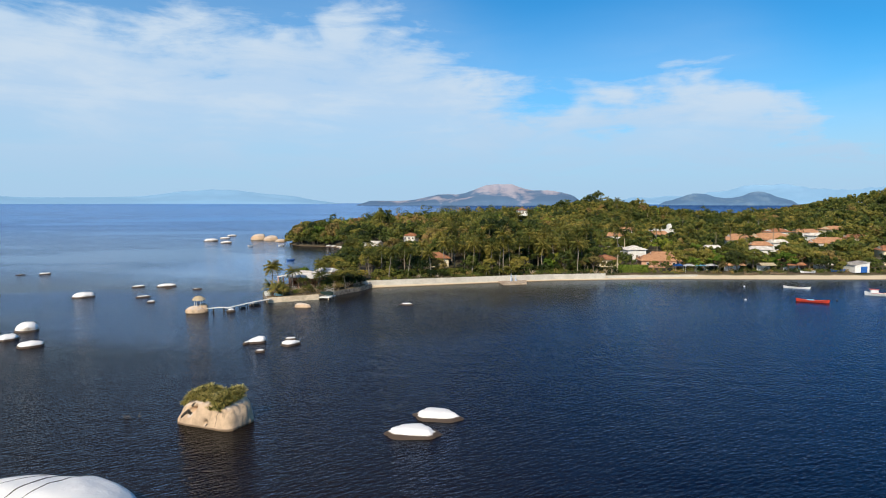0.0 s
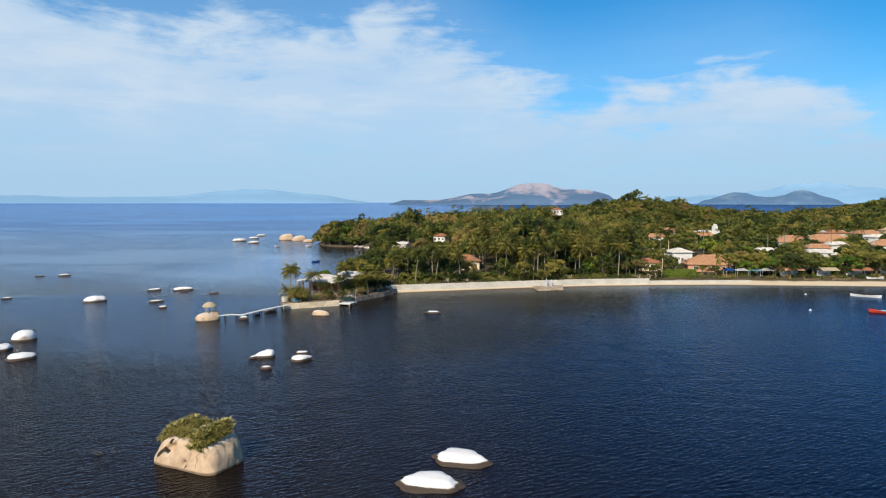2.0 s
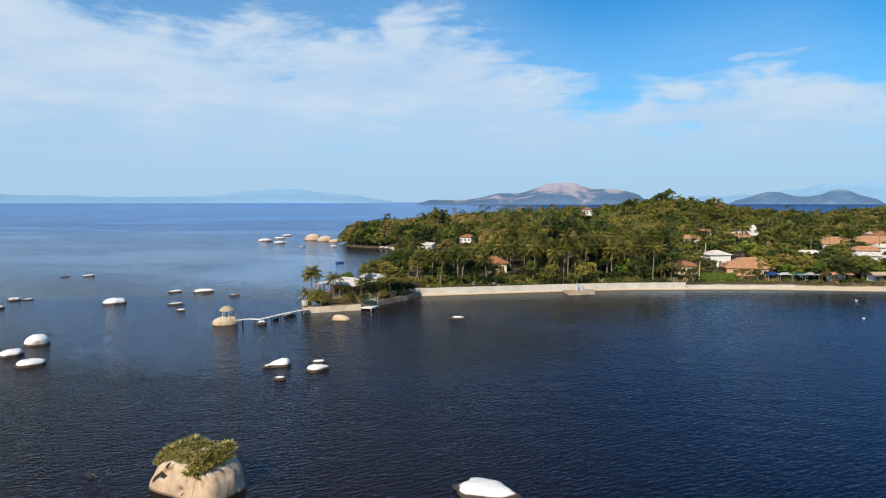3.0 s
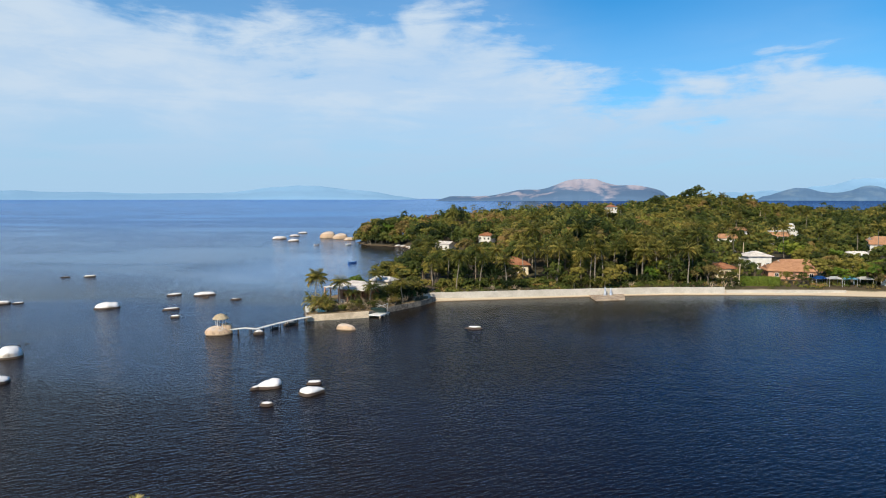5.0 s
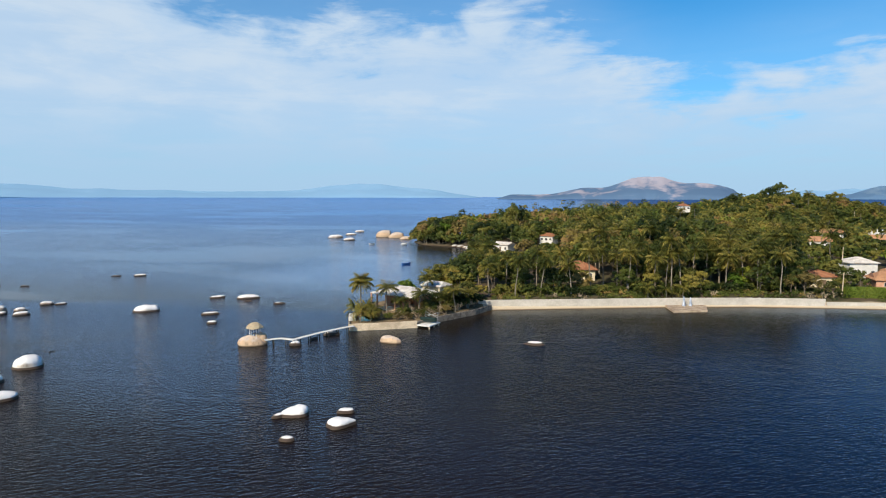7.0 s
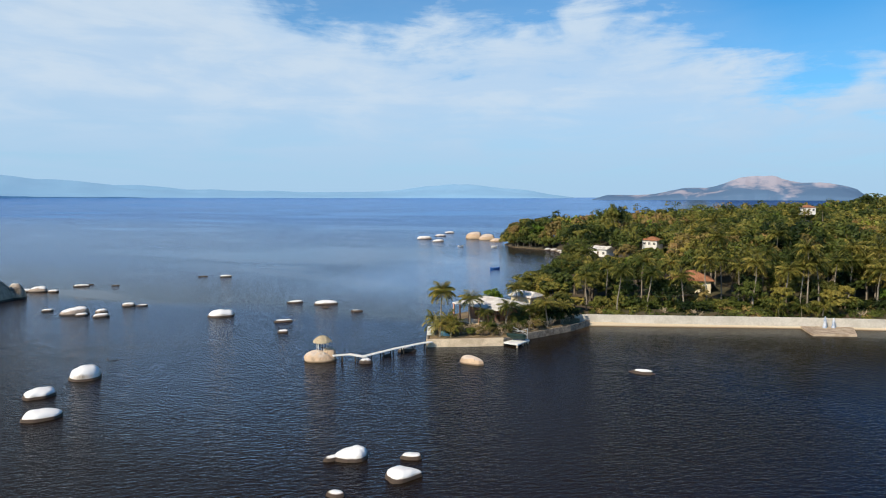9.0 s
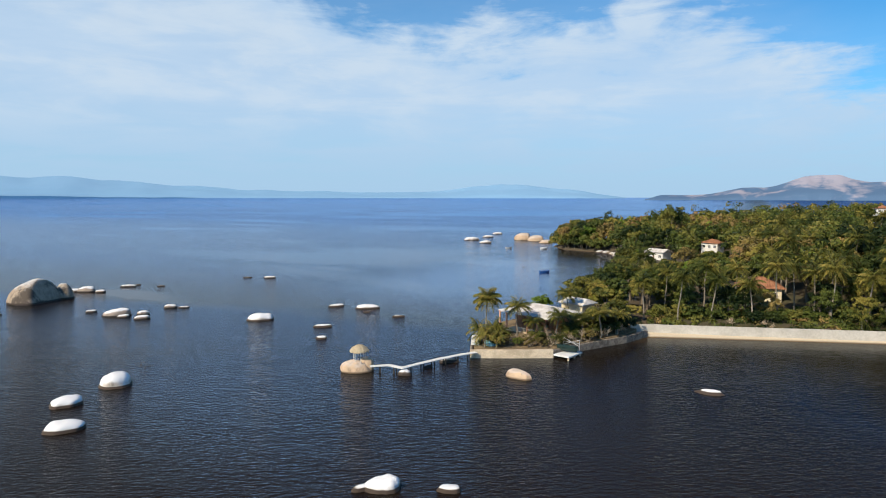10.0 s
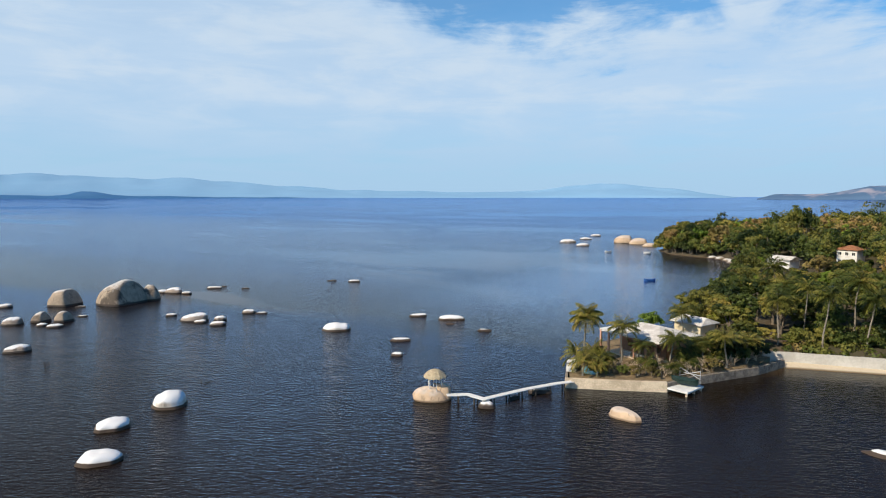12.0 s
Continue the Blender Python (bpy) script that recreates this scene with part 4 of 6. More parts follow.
def tile_rows(w, d, h, over, hip=1.0):
    """Raised tile courses on both long roof slopes, as thin ribs from ridge to eave."""
    bm = bmesh.new()
    W, D = w / 2 + over, d / 2 + over
    rx = max(W - D * hip, 0.05)
    n = int(2 * W / 0.55)
    for i in range(n):
        x = -W + (i + 0.5) * 2 * W / n
        cut = 0.0 if abs(x) <= rx else (abs(x) - rx) / max(W - rx, 0.01)
        for s in (-1, 1):
            y1, z1 = -s * D, 0.0
            y0, z0 = -s * D * cut, h * (1 - cut)
            if abs(y1 - y0) < 0.3:
                continue
            q = [bm.verts.new(p) for p in ((x - 0.13, y0, z0 + 0.01), (x, y0, z0 + 0.10), (x + 0.13, y0, z0 + 0.01), (x - 0.13, y1, z1 + 0.01), (x, y1, z1 + 0.10), (x + 0.13, y1, z1 + 0.01))]
            bm.faces.new((q[0], q[3], q[4], q[1]))
            bm.faces.new((q[1], q[4], q[5], q[2]))
    bmesh.ops.recalc_face_normals(bm, faces=bm.faces)
    return bm


def house(x, y, turn, w, d, h, rh, wall, roof, label, storeys=1, hip=1.0, over=0.6, tiled=True, z=None, group="village houses", nwin=3):
    z0 = ground_z(x, y) - 0.15 if z is None else z
    e = empty("house", pose(x, y, z0, 0, 0, turn), label, "house", group)
    part("wall", boxm(-w / 2, w / 2, -d / 2, d / 2, -1.5, h), wall, e)
    r = part("roof", hip_roof(w, d, rh, over, hip=hip), roof, e)
    r.location.z = h + 0.14
    if tiled:
        part("tiles", tile_rows(w, d, rh, over, hip), roof, r)
    if hip < 1:
        for s in (-1, 1):
            bm = bmesh.new()
            k = [bm.verts.new(p) for p in ((s * w / 2, -d / 2, h - 0.01), (s * w / 2, d / 2, h - 0.01), (s * w / 2, 0, h + rh * 0.93))]
            bm.faces.new(k)
            part("gable", bm, wall, e)
    for s in range(storeys):
        zb = s * h / storeys + 0.95
        for i in range(nwin):
            wx = -w / 2 + (i + 0.5) * w / nwin
            if s == 0 and i == nwin // 2:
                part("door", boxm(wx - 0.5, wx + 0.5, -d / 2 - 0.04, -d / 2, 0.15, 2.2), M_WOOD, e)
                continue
            window(e, wx, zb, 1.1, 1.1, -d / 2, M_WHITE)
    part("side_window", boxm(-w / 2 - 0.03, -w / 2, -0.6, 0.6, 1.0, 2.0), M_GLASS, e)
    return e


def point_house():
    e = empty("house", pose(-50.2, 208.0, 1.42, 0, 0, -22), "salmon veranda house under a broad weathered pale roof", "house")
    part("floor_slab", boxm(-5.7, 5.5, -5.2, 5.2, 0.0, 0.25, 0.02), M_CONCRETE, e)
    # back rooms with door and window openings in the veranda wall
    bm = bmesh.new()
    t, y0 = 0.2, -1.6
    xs = [-5.2, -3.6, -2.4, -0.4, 0.8, 2.6, 3.8, 5.0]
    for i, (a, b) in enumerate(zip(xs, xs[1:])):
        if i % 2 == 0:
            box(bm, a, b, y0 - t / 2, y0 + t / 2, 0.25, 4.0)
        else:
            lo = 0.25 if i == 3 else 1.15
            if lo > 0.3:
                box(bm, a, b, y0 - t / 2, y0 + t / 2, 0.25, lo)
            box(bm, a, b, y0 - t / 2, y0 + t / 2, 2.4, 4.0)
    # wall under the roof, its shade painted in by the darker plaster
    part("front_wall", bm, M_SALMON_SHADE, e)
    for nm, bx in (("side_wall", (-5.2, -5.0, -1.5, 4.8)), ("side_wall", (4.8, 5.0, -1.5, 4.8)), ("back_wall", (-5.2, 5.0, 4.6, 4.8))):
        part(nm, boxm(*bx, 0.25, 4.0), M_SALMON, e)
    r = part("roof", hip_roof(11.4, 10.4, 1.6, 0.8, 0.16, 0.75), M_GREYROOF, e, "weathered pale grey sheet roof")
    r.location = (0.2, 0, 4.15)
    part("porch_roof", boxm(-8.2, -5.6, -4.6, 2.0, 3.88, 4.02, 0.02), M_WHITE, e, "thin white flat porch roof")
    for px, py in ((-7.9, -4.3), (-7.9, 1.6), (-5.3, -5.0), (-2.4, -5.0), (0.6, -5.0), (3.2, -5.0), (5.3, -5.0), (5.3, -1.2)):
        c = bmesh.new()
        box(c, px - 0.16, px + 0.16, py - 0.16, py + 0.16, 0.0, 3.88, 0.02)
        box(c, px - 0.22, px + 0.22, py - 0.22, py + 0.22, 3.66, 3.84)
        part("column", c, M_SALMON, e)
    for px in (-2.4, 0.6):
        part("railing", boxm(px, px + 2.4, -5.08, -4.98, 0.95, 1.03), M_WHITE, e)
        for k in range(9):
            part("baluster", boxm(px + 0.25 * k + 0.1, px + 0.25 * k + 0.15, -5.06, -5.01, 0.25, 0.95), M_WHITE, e)
    # the annexe behind
    house(-46.2, 224.5, -22, 6.0, 4.8, 3.9, 1.1, M_CREAM, M_GREYROOF, "cream annexe with a pale weathered roof", hip=0.3, z=1.3, tiled=False, group="")


point_house()


def point_things():
    # blue pool between the palms
    e = empty("paddling_pool", pose(-54.6, 190.6, 1.42), "pale blue paddling pool on the garden point", "pool")
    bm = bmesh.new()
    n = 20
    prof = [(1.3, 0), (1.42, 0.3), (1.38, 0.62), (1.26, 0.62), (1.22, 0.35)]
    rings = [[bm.verts.new((r * math.cos(2 * math.pi * k / n), r * math.sin(2 * math.pi * k / n), z)) for k in range(n)] for r, z in prof]
    for a, b in zip(rings, rings[1:]):
        for k in range(n):
            bm.faces.new((a[k], a[(k + 1) % n], b[(k + 1) % n], b[k]))
    bm.faces.new(rings[-1])
    part("liner", bm, M_TEAL, e)
    # dock with a covered craft
    e = empty("boat_dock", pose(-40.4, 193.6, 0, 0, 0, -14), "small white concrete boat dock on legs", "dock")
    part("slab", boxm(-1.9, 1.9, -2.5, 2.6, 0.5, 0.78, 0.03), M_WHITE, e)
    for px in (-1.6, 1.6):
        for py in (-2.2, 0, 2.2):
            part("leg", boxm(px - 0.14, px + 0.14, py - 0.14, py + 0.14, -1.6, 0.5), M_CONCRETE, e)
    e = empty("lift_frame", pose(-40.2, 196.2, 0.78, 0, 0, -14), "white tubular boat hoist frame at the dock", "hoist")
    for pts in (((-1.7, 0, 0), (-1.7, 0, 2.3)), ((1.7, 0, 0), (1.7, 0, 2.3)), ((-1.7, 0, 0.9), (1.7, 0, 2.2)), ((-1.7, 0, 2.2), (1.7, 0, 0.9)), ((-1.7, 0, 1.5), (1.7, 0, 1.5))):
        part("tube", tube(bmesh.new(), pts, [0.055, 0.055], 6), M_METAL, e)
    boat(-40.5, 194.2, 0.98, -4, 4.2, 1.7, 0.75, M_TARP, M_TARP, "boat under a dark green tarpaulin on the dock", cover=True)


def hull(length, beam, depth, sheer=0.55, open_top=True, floor=0.35, n=15):
    """A pointed open hull, bow and stern raised; the keel at z = 0."""
    bm = bmesh.new()
    rows = []
    for i in range(n):
        u = -1 + 2 * i / (n - 1)
        half = beam / 2 * max(0.02, (1 - abs(u) ** 2.4)) ** 0.75
        top = depth * (1 + sheer * u * u)
        x = u * length / 2
        kx = x * 0.9
        rows.append([bm.verts.new(q) for q in ((kx, 0, 0.02), (x * 0.96, -half * 0.62, depth * 0.28), (x, -half, top), (x, -half * 0.88, top), (x * 0.94, -half * 0.55, depth * floor), (x * 0.94, half * 0.55, depth * floor), (x, half * 0.88, top), (x, half, top), (x * 0.96, half * 0.62, depth * 0.28))])
    for a, b in zip(rows, rows[1:]):
        for k in range(9):
            bm.faces.new((a[k], b[k], b[(k + 1) % 9], a[(k + 1) % 9]))
    bm.faces.new(rows[0][::-1])
    bm.faces.new(rows[-1])
    bmesh.ops.recalc_face_normals(bm, faces=bm.faces)
    return bm


def boat(x, y, z, turn, length, beam, depth, hullmat, trim, label, cover=False, cabin=None, group=""):
    e = empty("boat", pose(x, y, z, 0, 0, turn), label, "boat", group)
    part("hull", hull(length, beam, depth), hullmat, e, smooth=False)
    if cover:
        bm = bmesh.new()
        rows = []
        for i in range(9):
            u = -1 + i / 4
            half = beam / 2 * max(0.05, 1 - abs(u) ** 2.4) ** 0.75 * 1.04
            zt = depth * (1.1 + 0.25 * u * u)
            rows.append([bm.verts.new(q) for q in ((u * length / 2, -half, zt), (u * length / 2, 0, zt + 0.32 * (1 - u * u) + 0.05), (u * length / 2, half, zt))])
        for a, b in zip(rows, rows[1:]):
            for k in range(2):
                bm.faces.new((a[k], b[k], b[k + 1], a[k + 1]))
        part("cover", bm, trim, e)
    else:
        for s in (-0.28, 0.05, 0.32):
            part("thwart", boxm(s * length - 0.14, s * length + 0.14, -beam * 0.36, beam * 0.36, depth * 0.72, depth * 0.8), M_WOOD, e)
        part("gunwale", boxm(-length * 0.3, length * 0.3, -beam * 0.47, -beam * 0.40, depth * 1.02, depth * 1.09), trim, e)
        part("gunwale", boxm(-length * 0.3, length * 0.3, beam * 0.40, beam * 0.47, depth * 1.02, depth * 1.09), trim, e)
    if cabin:
        c = part("cabin", boxm(-length * 0.32, -length * 0.08, -beam * 0.33, beam * 0.33, depth * 0.5, depth + 1.2, 0.05), cabin, e)
        part("cabin_roof", boxm(-length * 0.35, -length * 0.05, -beam * 0.4, beam * 0.4, depth + 1.2, depth + 1.3, 0.03), M_RED, c)
    return e


point_things()
red = boat(107.6, 189.1, -0.25, -27, 9.0, 1.8, 0.8, M_RED, M_RED, "red wooden fishing boat with a blue tarpaulin, moored")
part("tarpaulin", box(bmesh.new(), -1.6, 0.4, -0.55, 0.55, 0.62, 1.0, 0.14), M_TEAL, red, "pale blue tarpaulin bundle")
boat(119.4, 219.0, -0.2, -30, 8.4, 1.5, 0.7, M_BOATWHITE, M_WOOD, "long pale grey wooden canoe, moored")
boat(137.0, 202.1, -0.25, -26, 9.0, 2.4, 1.0, M_BOATWHITE, M_RED, "white fishing boat with a red cabin, moored", cabin=M_BOATWHITE)
boat(-83.7, 318.8, -0.25, 40, 4.4, 1.6, 0.85, M_BLUE, M_BLUE, "small blue open motorboat, moored in the cove")
boat(-137.5, 422.4, -0.2, 30, 3.6, 1.5, 0.8, M_BOATWHITE, M_BLUE, "small white dinghy, moored off the headland")
boat(-117, 424.6, -0.2, 35, 4.0, 1.6, 0.9, M_BOATWHITE, M_BOATWHITE, "small white covered dinghy near the headland", cover=True)
for bx, by, bt, bm_, lab in ((118, 248.6, 8, M_WOOD, "dark wooden boat pulled up on the beach"), (128.5, 248.9, -4, M_WOOD, "brown wooden boat pulled up on the beach"),
                             (141, 250.2, 3, M_BOATWHITE, "white wooden boat pulled up on the beach"), (154, 252.0, 6, M_BLUE, "blue wooden boat pulled up on the beach")):
    boat(bx, by, ground_z(bx, by) - 0.05, bt, 6.4, 1.5, 0.7, bm_, M_WOOD, lab, group="boats on the beach")

# houses among the trees
house(-47.2, 369.5, -28, 9.5, 6, 3.2, 1.3, M_WHITE, M_GREYROOF, "small white house on the rocky cove shore", hip=0.0, group="", z=2.6)
house(-25.5, 384, -25, 7.5, 6, 6.0, 1.6, M_WHITE, M_TILE_OLD, "white two-storey house with a brown tiled roof", storeys=2, group="", z=3.6)
house(-7.6, 263, 6, 9.5, 8, 3.2, 2.4, M_CREAM, M_TILE_OLD, "house with a steep brown tiled roof among trees", group="", over=0.9)
house(58.5, 524, 10, 8, 7, 3.0, 1.6, M_WHITE, M_TILE_OLD, "white hilltop house with a red tiled roof", group="", z=20.6)
VILLAGE = [  # x, y, turn, width, depth, wall height, roof height, wall, roof, hip, label
    (83, 290, 12, 9, 7.5, 4.6, 1.7, M_WHITE, M_GREYROOF, 1.0, "white house with a low grey hipped roof"),
    (88, 270, -6, 16, 10, 2.7, 2.2, M_SALMON, M_TILE, 0.5, "long low house with a broad orange tiled roof"),
    (93, 279, 0, 11, 7, 3.5, 1.6, M_WHITE, M_TILE, 0.3, "white house with an orange tiled gable roof"),
    (65, 270, 10, 9, 8, 3.0, 1.7, M_CREAM, M_TILE_OLD, 1.0, "small house with a brown tiled hipped roof"),
    (90, 347, -20, 8, 6, 6.0, 1.8, M_WHITE, M_TILE, 0.2, "narrow white house with an orange tiled roof"),
    (109, 396, 10, 12, 8, 5.0, 2.0, M_WHITE, M_TILE, 0.4, "white house with an orange tiled roof"),
    (123, 376, 20, 9, 7, 4.5, 2.0, M_WHITE, M_TILE, 0.0, "white gabled house with an orange tiled roof"),
    (164, 358, -8, 13, 9, 4.6, 2.1, M_WHITE, M_TILE, 0.5, "white house with an orange tiled roof"),
    (183, 362, 6, 20, 12, 4.4, 2.7, M_CREAM, M_TILE, 0.7, "large house with a broad orange tiled roof"),
    (174, 342, 0, 12, 8, 4.0, 1.8, M_WHITE, M_TILE, 0.5, "white house with an orange tiled roof"),
    (197, 382, 12, 12, 9, 6.0, 1.9, M_WHITE, M_TILE_OLD, 0.7, "two-storey white house with a brown tiled roof"),
    (218, 388, -10, 13, 9, 5.0, 2.0, M_WHITE, M_TILE, 0.5, "white house with an orange tiled roof"),
    (237, 392, 15, 12, 9, 6.0, 2.0, M_CREAM, M_TILE, 0.6, "cream house with an orange tiled roof"),
    (204, 342, -5, 14, 9, 4.2, 2.0, M_WHITE, M_TILE, 0.5, "white house with a faded orange roof"),
    (143, 294, 5, 9, 7, 4.4, 1.4, M_WHITE, M_GREYROOF, 0.3, "white house with a pale flat-pitched roof"),
    (153, 313, -10, 9, 7, 4.5, 1.7, M_WHITE, M_TILE, 0.5, "white house with an orange tiled roof"),
    (123, 299, 10, 7, 6, 4.4, 1.3, M_WHITE, M_GREYROOF, 0.2, "small white house among trees"),
    (144, 267, 0, 10, 7, 3.2, 1.7, M_SALMON, M_TILE, 0.6, "low salmon house with an orange tiled roof"),
    (169, 328, 8, 8, 6, 4.6, 1.5, M_WHITE, M_GREYROOF, 0.2, "small white house with a pale roof"),
    (153, 343, -6, 8, 6, 4.6, 1.5, M_WHITE, M_TILE, 0.3, "small white house with an orange roof"),
    (190, 326, 4, 9, 7, 4.6, 1.8, M_WHITE, M_TILE, 0.4, "white house with an orange tiled roof"),
    (212, 368, 18, 9, 7, 5.0, 1.4, M_WHITE, M_GREYROOF, 0.2, "white house with a pale low roof"),
    (225, 352, -8, 11, 8, 4.8, 2.0, M_CREAM, M_TILE_OLD, 0.6, "cream house with a brown tiled roof"),
    (228, 320, 10, 9, 7, 5.8, 1.6, M_WHITE, M_TILE, 0.4, "tall white house with an orange roof"),
    (195, 277, -12, 14, 9, 6.4, 2.0, M_CREAM, M_TILE_OLD, 0.4, "cream two-storey house with a faded tiled roof"),
    (211, 290, 5, 12, 9, 6.0, 1.8, M_WHITE, M_TILE, 0.5, "white house with an orange tiled roof"),
]
for x, y, tn, w, d, h, rh, wm, rm, hp, lab in VILLAGE:
    house(x, y, tn, w, d, h, rh, wm, rm, lab, storeys=2 if h > 5.5 else 1, hip=hp)


def white_hall():
    x, y = 131, 390
    z = ground_z(x, y) - 0.1
    e = empty("building", pose(x, y, z + 1.2, 0, 0, 5), "flat-roofed white building with a small tower", "building", "village houses")
    part("wall", boxm(-8, 8, -4, 4, -3, 4.6), M_WHITE, e)
    part("parapet", boxm(-8.1, 8.1, -4.1, -3.85, 4.6, 5.4), M_WHITE, e)
    part("tower", boxm(2.2, 4.6, -2, 0.6, 4.6, 7.6, 0.05), M_WHITE, e)
    part("tower_cap", boxm(2.5, 4.3, -1.7, 0.3, 7.6, 8.6, 0.3), M_WHITE, e)
    for i in range(5):
        window(e, -6.4 + i * 3.2, 1.4, 1.3, 1.5, -4, M_WHITE)
    for i in range(3):
        part("chimney", boxm(-7.6 + i * 2.3, -7.2 + i * 2.3, -3.9, -3.5, 5.4, 6.6), M_WHITE, e)


white_hall()


def boathouse():
    x, y = 162.0, 252.8
    e = empty("boathouse", pose(x, y, ground_z(x, y) - 0.2, 0, 0, 4), "white boathouse on the beach with a blue door", "boathouse")
    bm = bmesh.new()
    w = 6.0
    for p, q in (((-w / 2, 0), (-0.6, 0)), ((2.2, 0), (w / 2, 0))):
        box(bm, p[0], q[0], -3.1, -2.9, 0, 3.0)
    box(bm, -0.6, 2.2, -3.1, -2.9, 2.5, 3.0)
    part("front_wall", bm, M_WHITE, e)
    part("side_wall", boxm(-w / 2, -w / 2 + 0.2, -2.9, 4, 0, 3.0), M_WHITE, e)
    part("side_wall", boxm(w / 2 - 0.2, w / 2, -2.9, 4, 0, 3.9), M_WHITE, e)
    part("door", boxm(-0.55, 2.15, -3.05, -2.97, 0.05, 2.45), M_BLUE, e, "bright blue boarded door")
    bm = bmesh.new()
    vs = [bm.verts.new(p) for p in ((-w / 2 - 0.4, -3.4, 3.0), (w / 2 + 0.4, -3.4, 4.3), (w / 2 + 0.4, 4.4, 4.3), (-w / 2 - 0.4, 4.4, 3.0))]
    bm.faces.new(vs)
    bmesh.ops.solidify(bm, geom=bm.faces[:], thickness=0.15)
    part("roof", bm, M_GREYROOF, e)
    bm = bmesh.new()
    vs = [bm.verts.new(p) for p in ((-w / 2, -3.1, 3.0), (w / 2, -3.1, 3.0), (w / 2, -3.1, 4.2))]
    bm.faces.new(vs)
    part("gable", bm, M_WHITE, e)


boathouse()


def tent(x, y, turn, w, mat, label):
    z = ground_z(x, y)
    e = empty("sun_canopy", pose(x, y, z, 0, 0, turn), label, "canopy", "beach canopies")
    for px in (-w / 2, w / 2):
        for py in (-1.4, 1.4):
            part("pole", tube(bmesh.new(), [(px, py, -0.3), (px, py, 2.3)], [0.05, 0.05], 6), M_METAL, e)
    bm = bmesh.new()
    v = [bm.verts.new(p) for p in ((-w / 2 - 0.2, -1.6, 2.2), (w / 2 + 0.2, -1.6, 2.2), (w / 2 + 0.2, 1.6, 2.2), (-w / 2 - 0.2, 1.6, 2.2), (-w / 4, 0, 3.0), (w / 4, 0, 3.0))]
    for f in ((0, 1, 5, 4), (2, 3, 4, 5), (1, 2, 5), (3, 0, 4)):
        bm.faces.new([v[i] for i in f])
    bmesh.ops.solidify(bm, geom=bm.faces[:], thickness=0.04)
    part("fabric", bm, mat, e)


for x, y, tn, w, mt, lab in ((94.5, 252.6, 5, 4.0, M_BOATWHITE, "white fabric sun canopy at the beach"), (99.3, 253.0, -4, 3.6, M_TEAL, "pale blue fabric sun canopy at the beach"),
                             (103.8, 253.2, 6, 4.2, M_BOATWHITE, "white fabric sun canopy at the beach"), (90.4, 252.8, 0, 3.2, M_BLUE, "blue fabric sun canopy at the beach")):
    tent(x, y, tn, w, mt, lab)


def pole(x, y, h, lean, label, arm=True):
    e = empty("utility_pole", pose(x, y, ground_z(x, y) - 0.2, lean, 0, 15), label, "pole", "utility poles")
    part("shaft", tube(bmesh.new(), [(0, 0, 0), (0, 0, h)], [0.2, 0.12], 8), M_CONCRETE, e)
    if arm:
        part("crossarm", boxm(-1.0, 1.0, -0.06, 0.06, h - 0.7, h - 0.55), M_WOOD, e)


pole(64.8, 249.6, 7.2, 3, "pale concrete utility pole at the beach")
pole(143.8, 461.6, 11, 0, "weathered utility pole on the slope")
pole(80.3, 294.6, 9, 0, "thin pole beside a house", False)

# ---- vegetation ----
from mathutils.bvhtree import BVHTree

def leaf_cloud(rng, centres, radii, n, size, squash=0.85, ruffle=0.34):
    """Leaf clumps as three-cornered leaves on the shells of many overlapping lobes; returns corners and shading directions."""
    centres, radii = np.asarray(centres, float), np.asarray(radii, float)
    pick = rng.choice(len(radii), n, p=radii ** 2 / np.sum(radii ** 2))
    d = rng.normal(size=(n, 3))
    d[:, 2] = np.where(d[:, 2] < -0.5, -d[:, 2], d[:, 2])
    d /= np.linalg.norm(d, axis=1)[:, None]
    rad = radii[pick] * (1 - 0.30 * rng.random(n) ** 1.6) * (1 + 0.10 * rng.normal(size=n))
    pos = centres[pick] + d * rad[:, None] * np.array([1, 1, squash])
    nrm = d * 1.5 + rng.normal(size=(n, 3)) * ruffle + np.array([0, 0, 0.2])
    nrm /= np.linalg.norm(nrm, axis=1)[:, None]
    t = np.cross(nrm, rng.normal(size=(n, 3)))
    t /= np.linalg.norm(t, axis=1)[:, None]
    b = np.cross(nrm, t)
    s = size * (0.6 + 0.8 * rng.random(n))[:, None]
    a = s * (0.45 + 0.25 * rng.random((n, 1)))
    droop = nrm * s * 0.25
    v = np.stack([pos - t * s - b * a * 0.7 - droop, pos + t * s - b * a * 0.7 - droop, pos + b * a * 1.5], 1)
    lit = d * 0.7 + nrm * 0.5
    lit /= np.linalg.norm(lit, axis=1)[:, None]
    return v.reshape(-1, 3), np.repeat(lit, 3, axis=0)


def foliage_mesh(name, v, lit):
    """Leaves whose shading follows the rounded clump that they belong to."""
    me = fromarrays(name, v, np.arange(len(v)).reshape(-1, 3))
    me.shade_smooth()
    at = me.attributes.new("custom_normal", "FLOAT_VECTOR", "POINT")
    at.data.foreach_set("vector", np.ascontiguousarray(lit, dtype=np.float32).ravel())
    return me


def quads(n):
    return np.arange(n * 4).reshape(-1, 4)


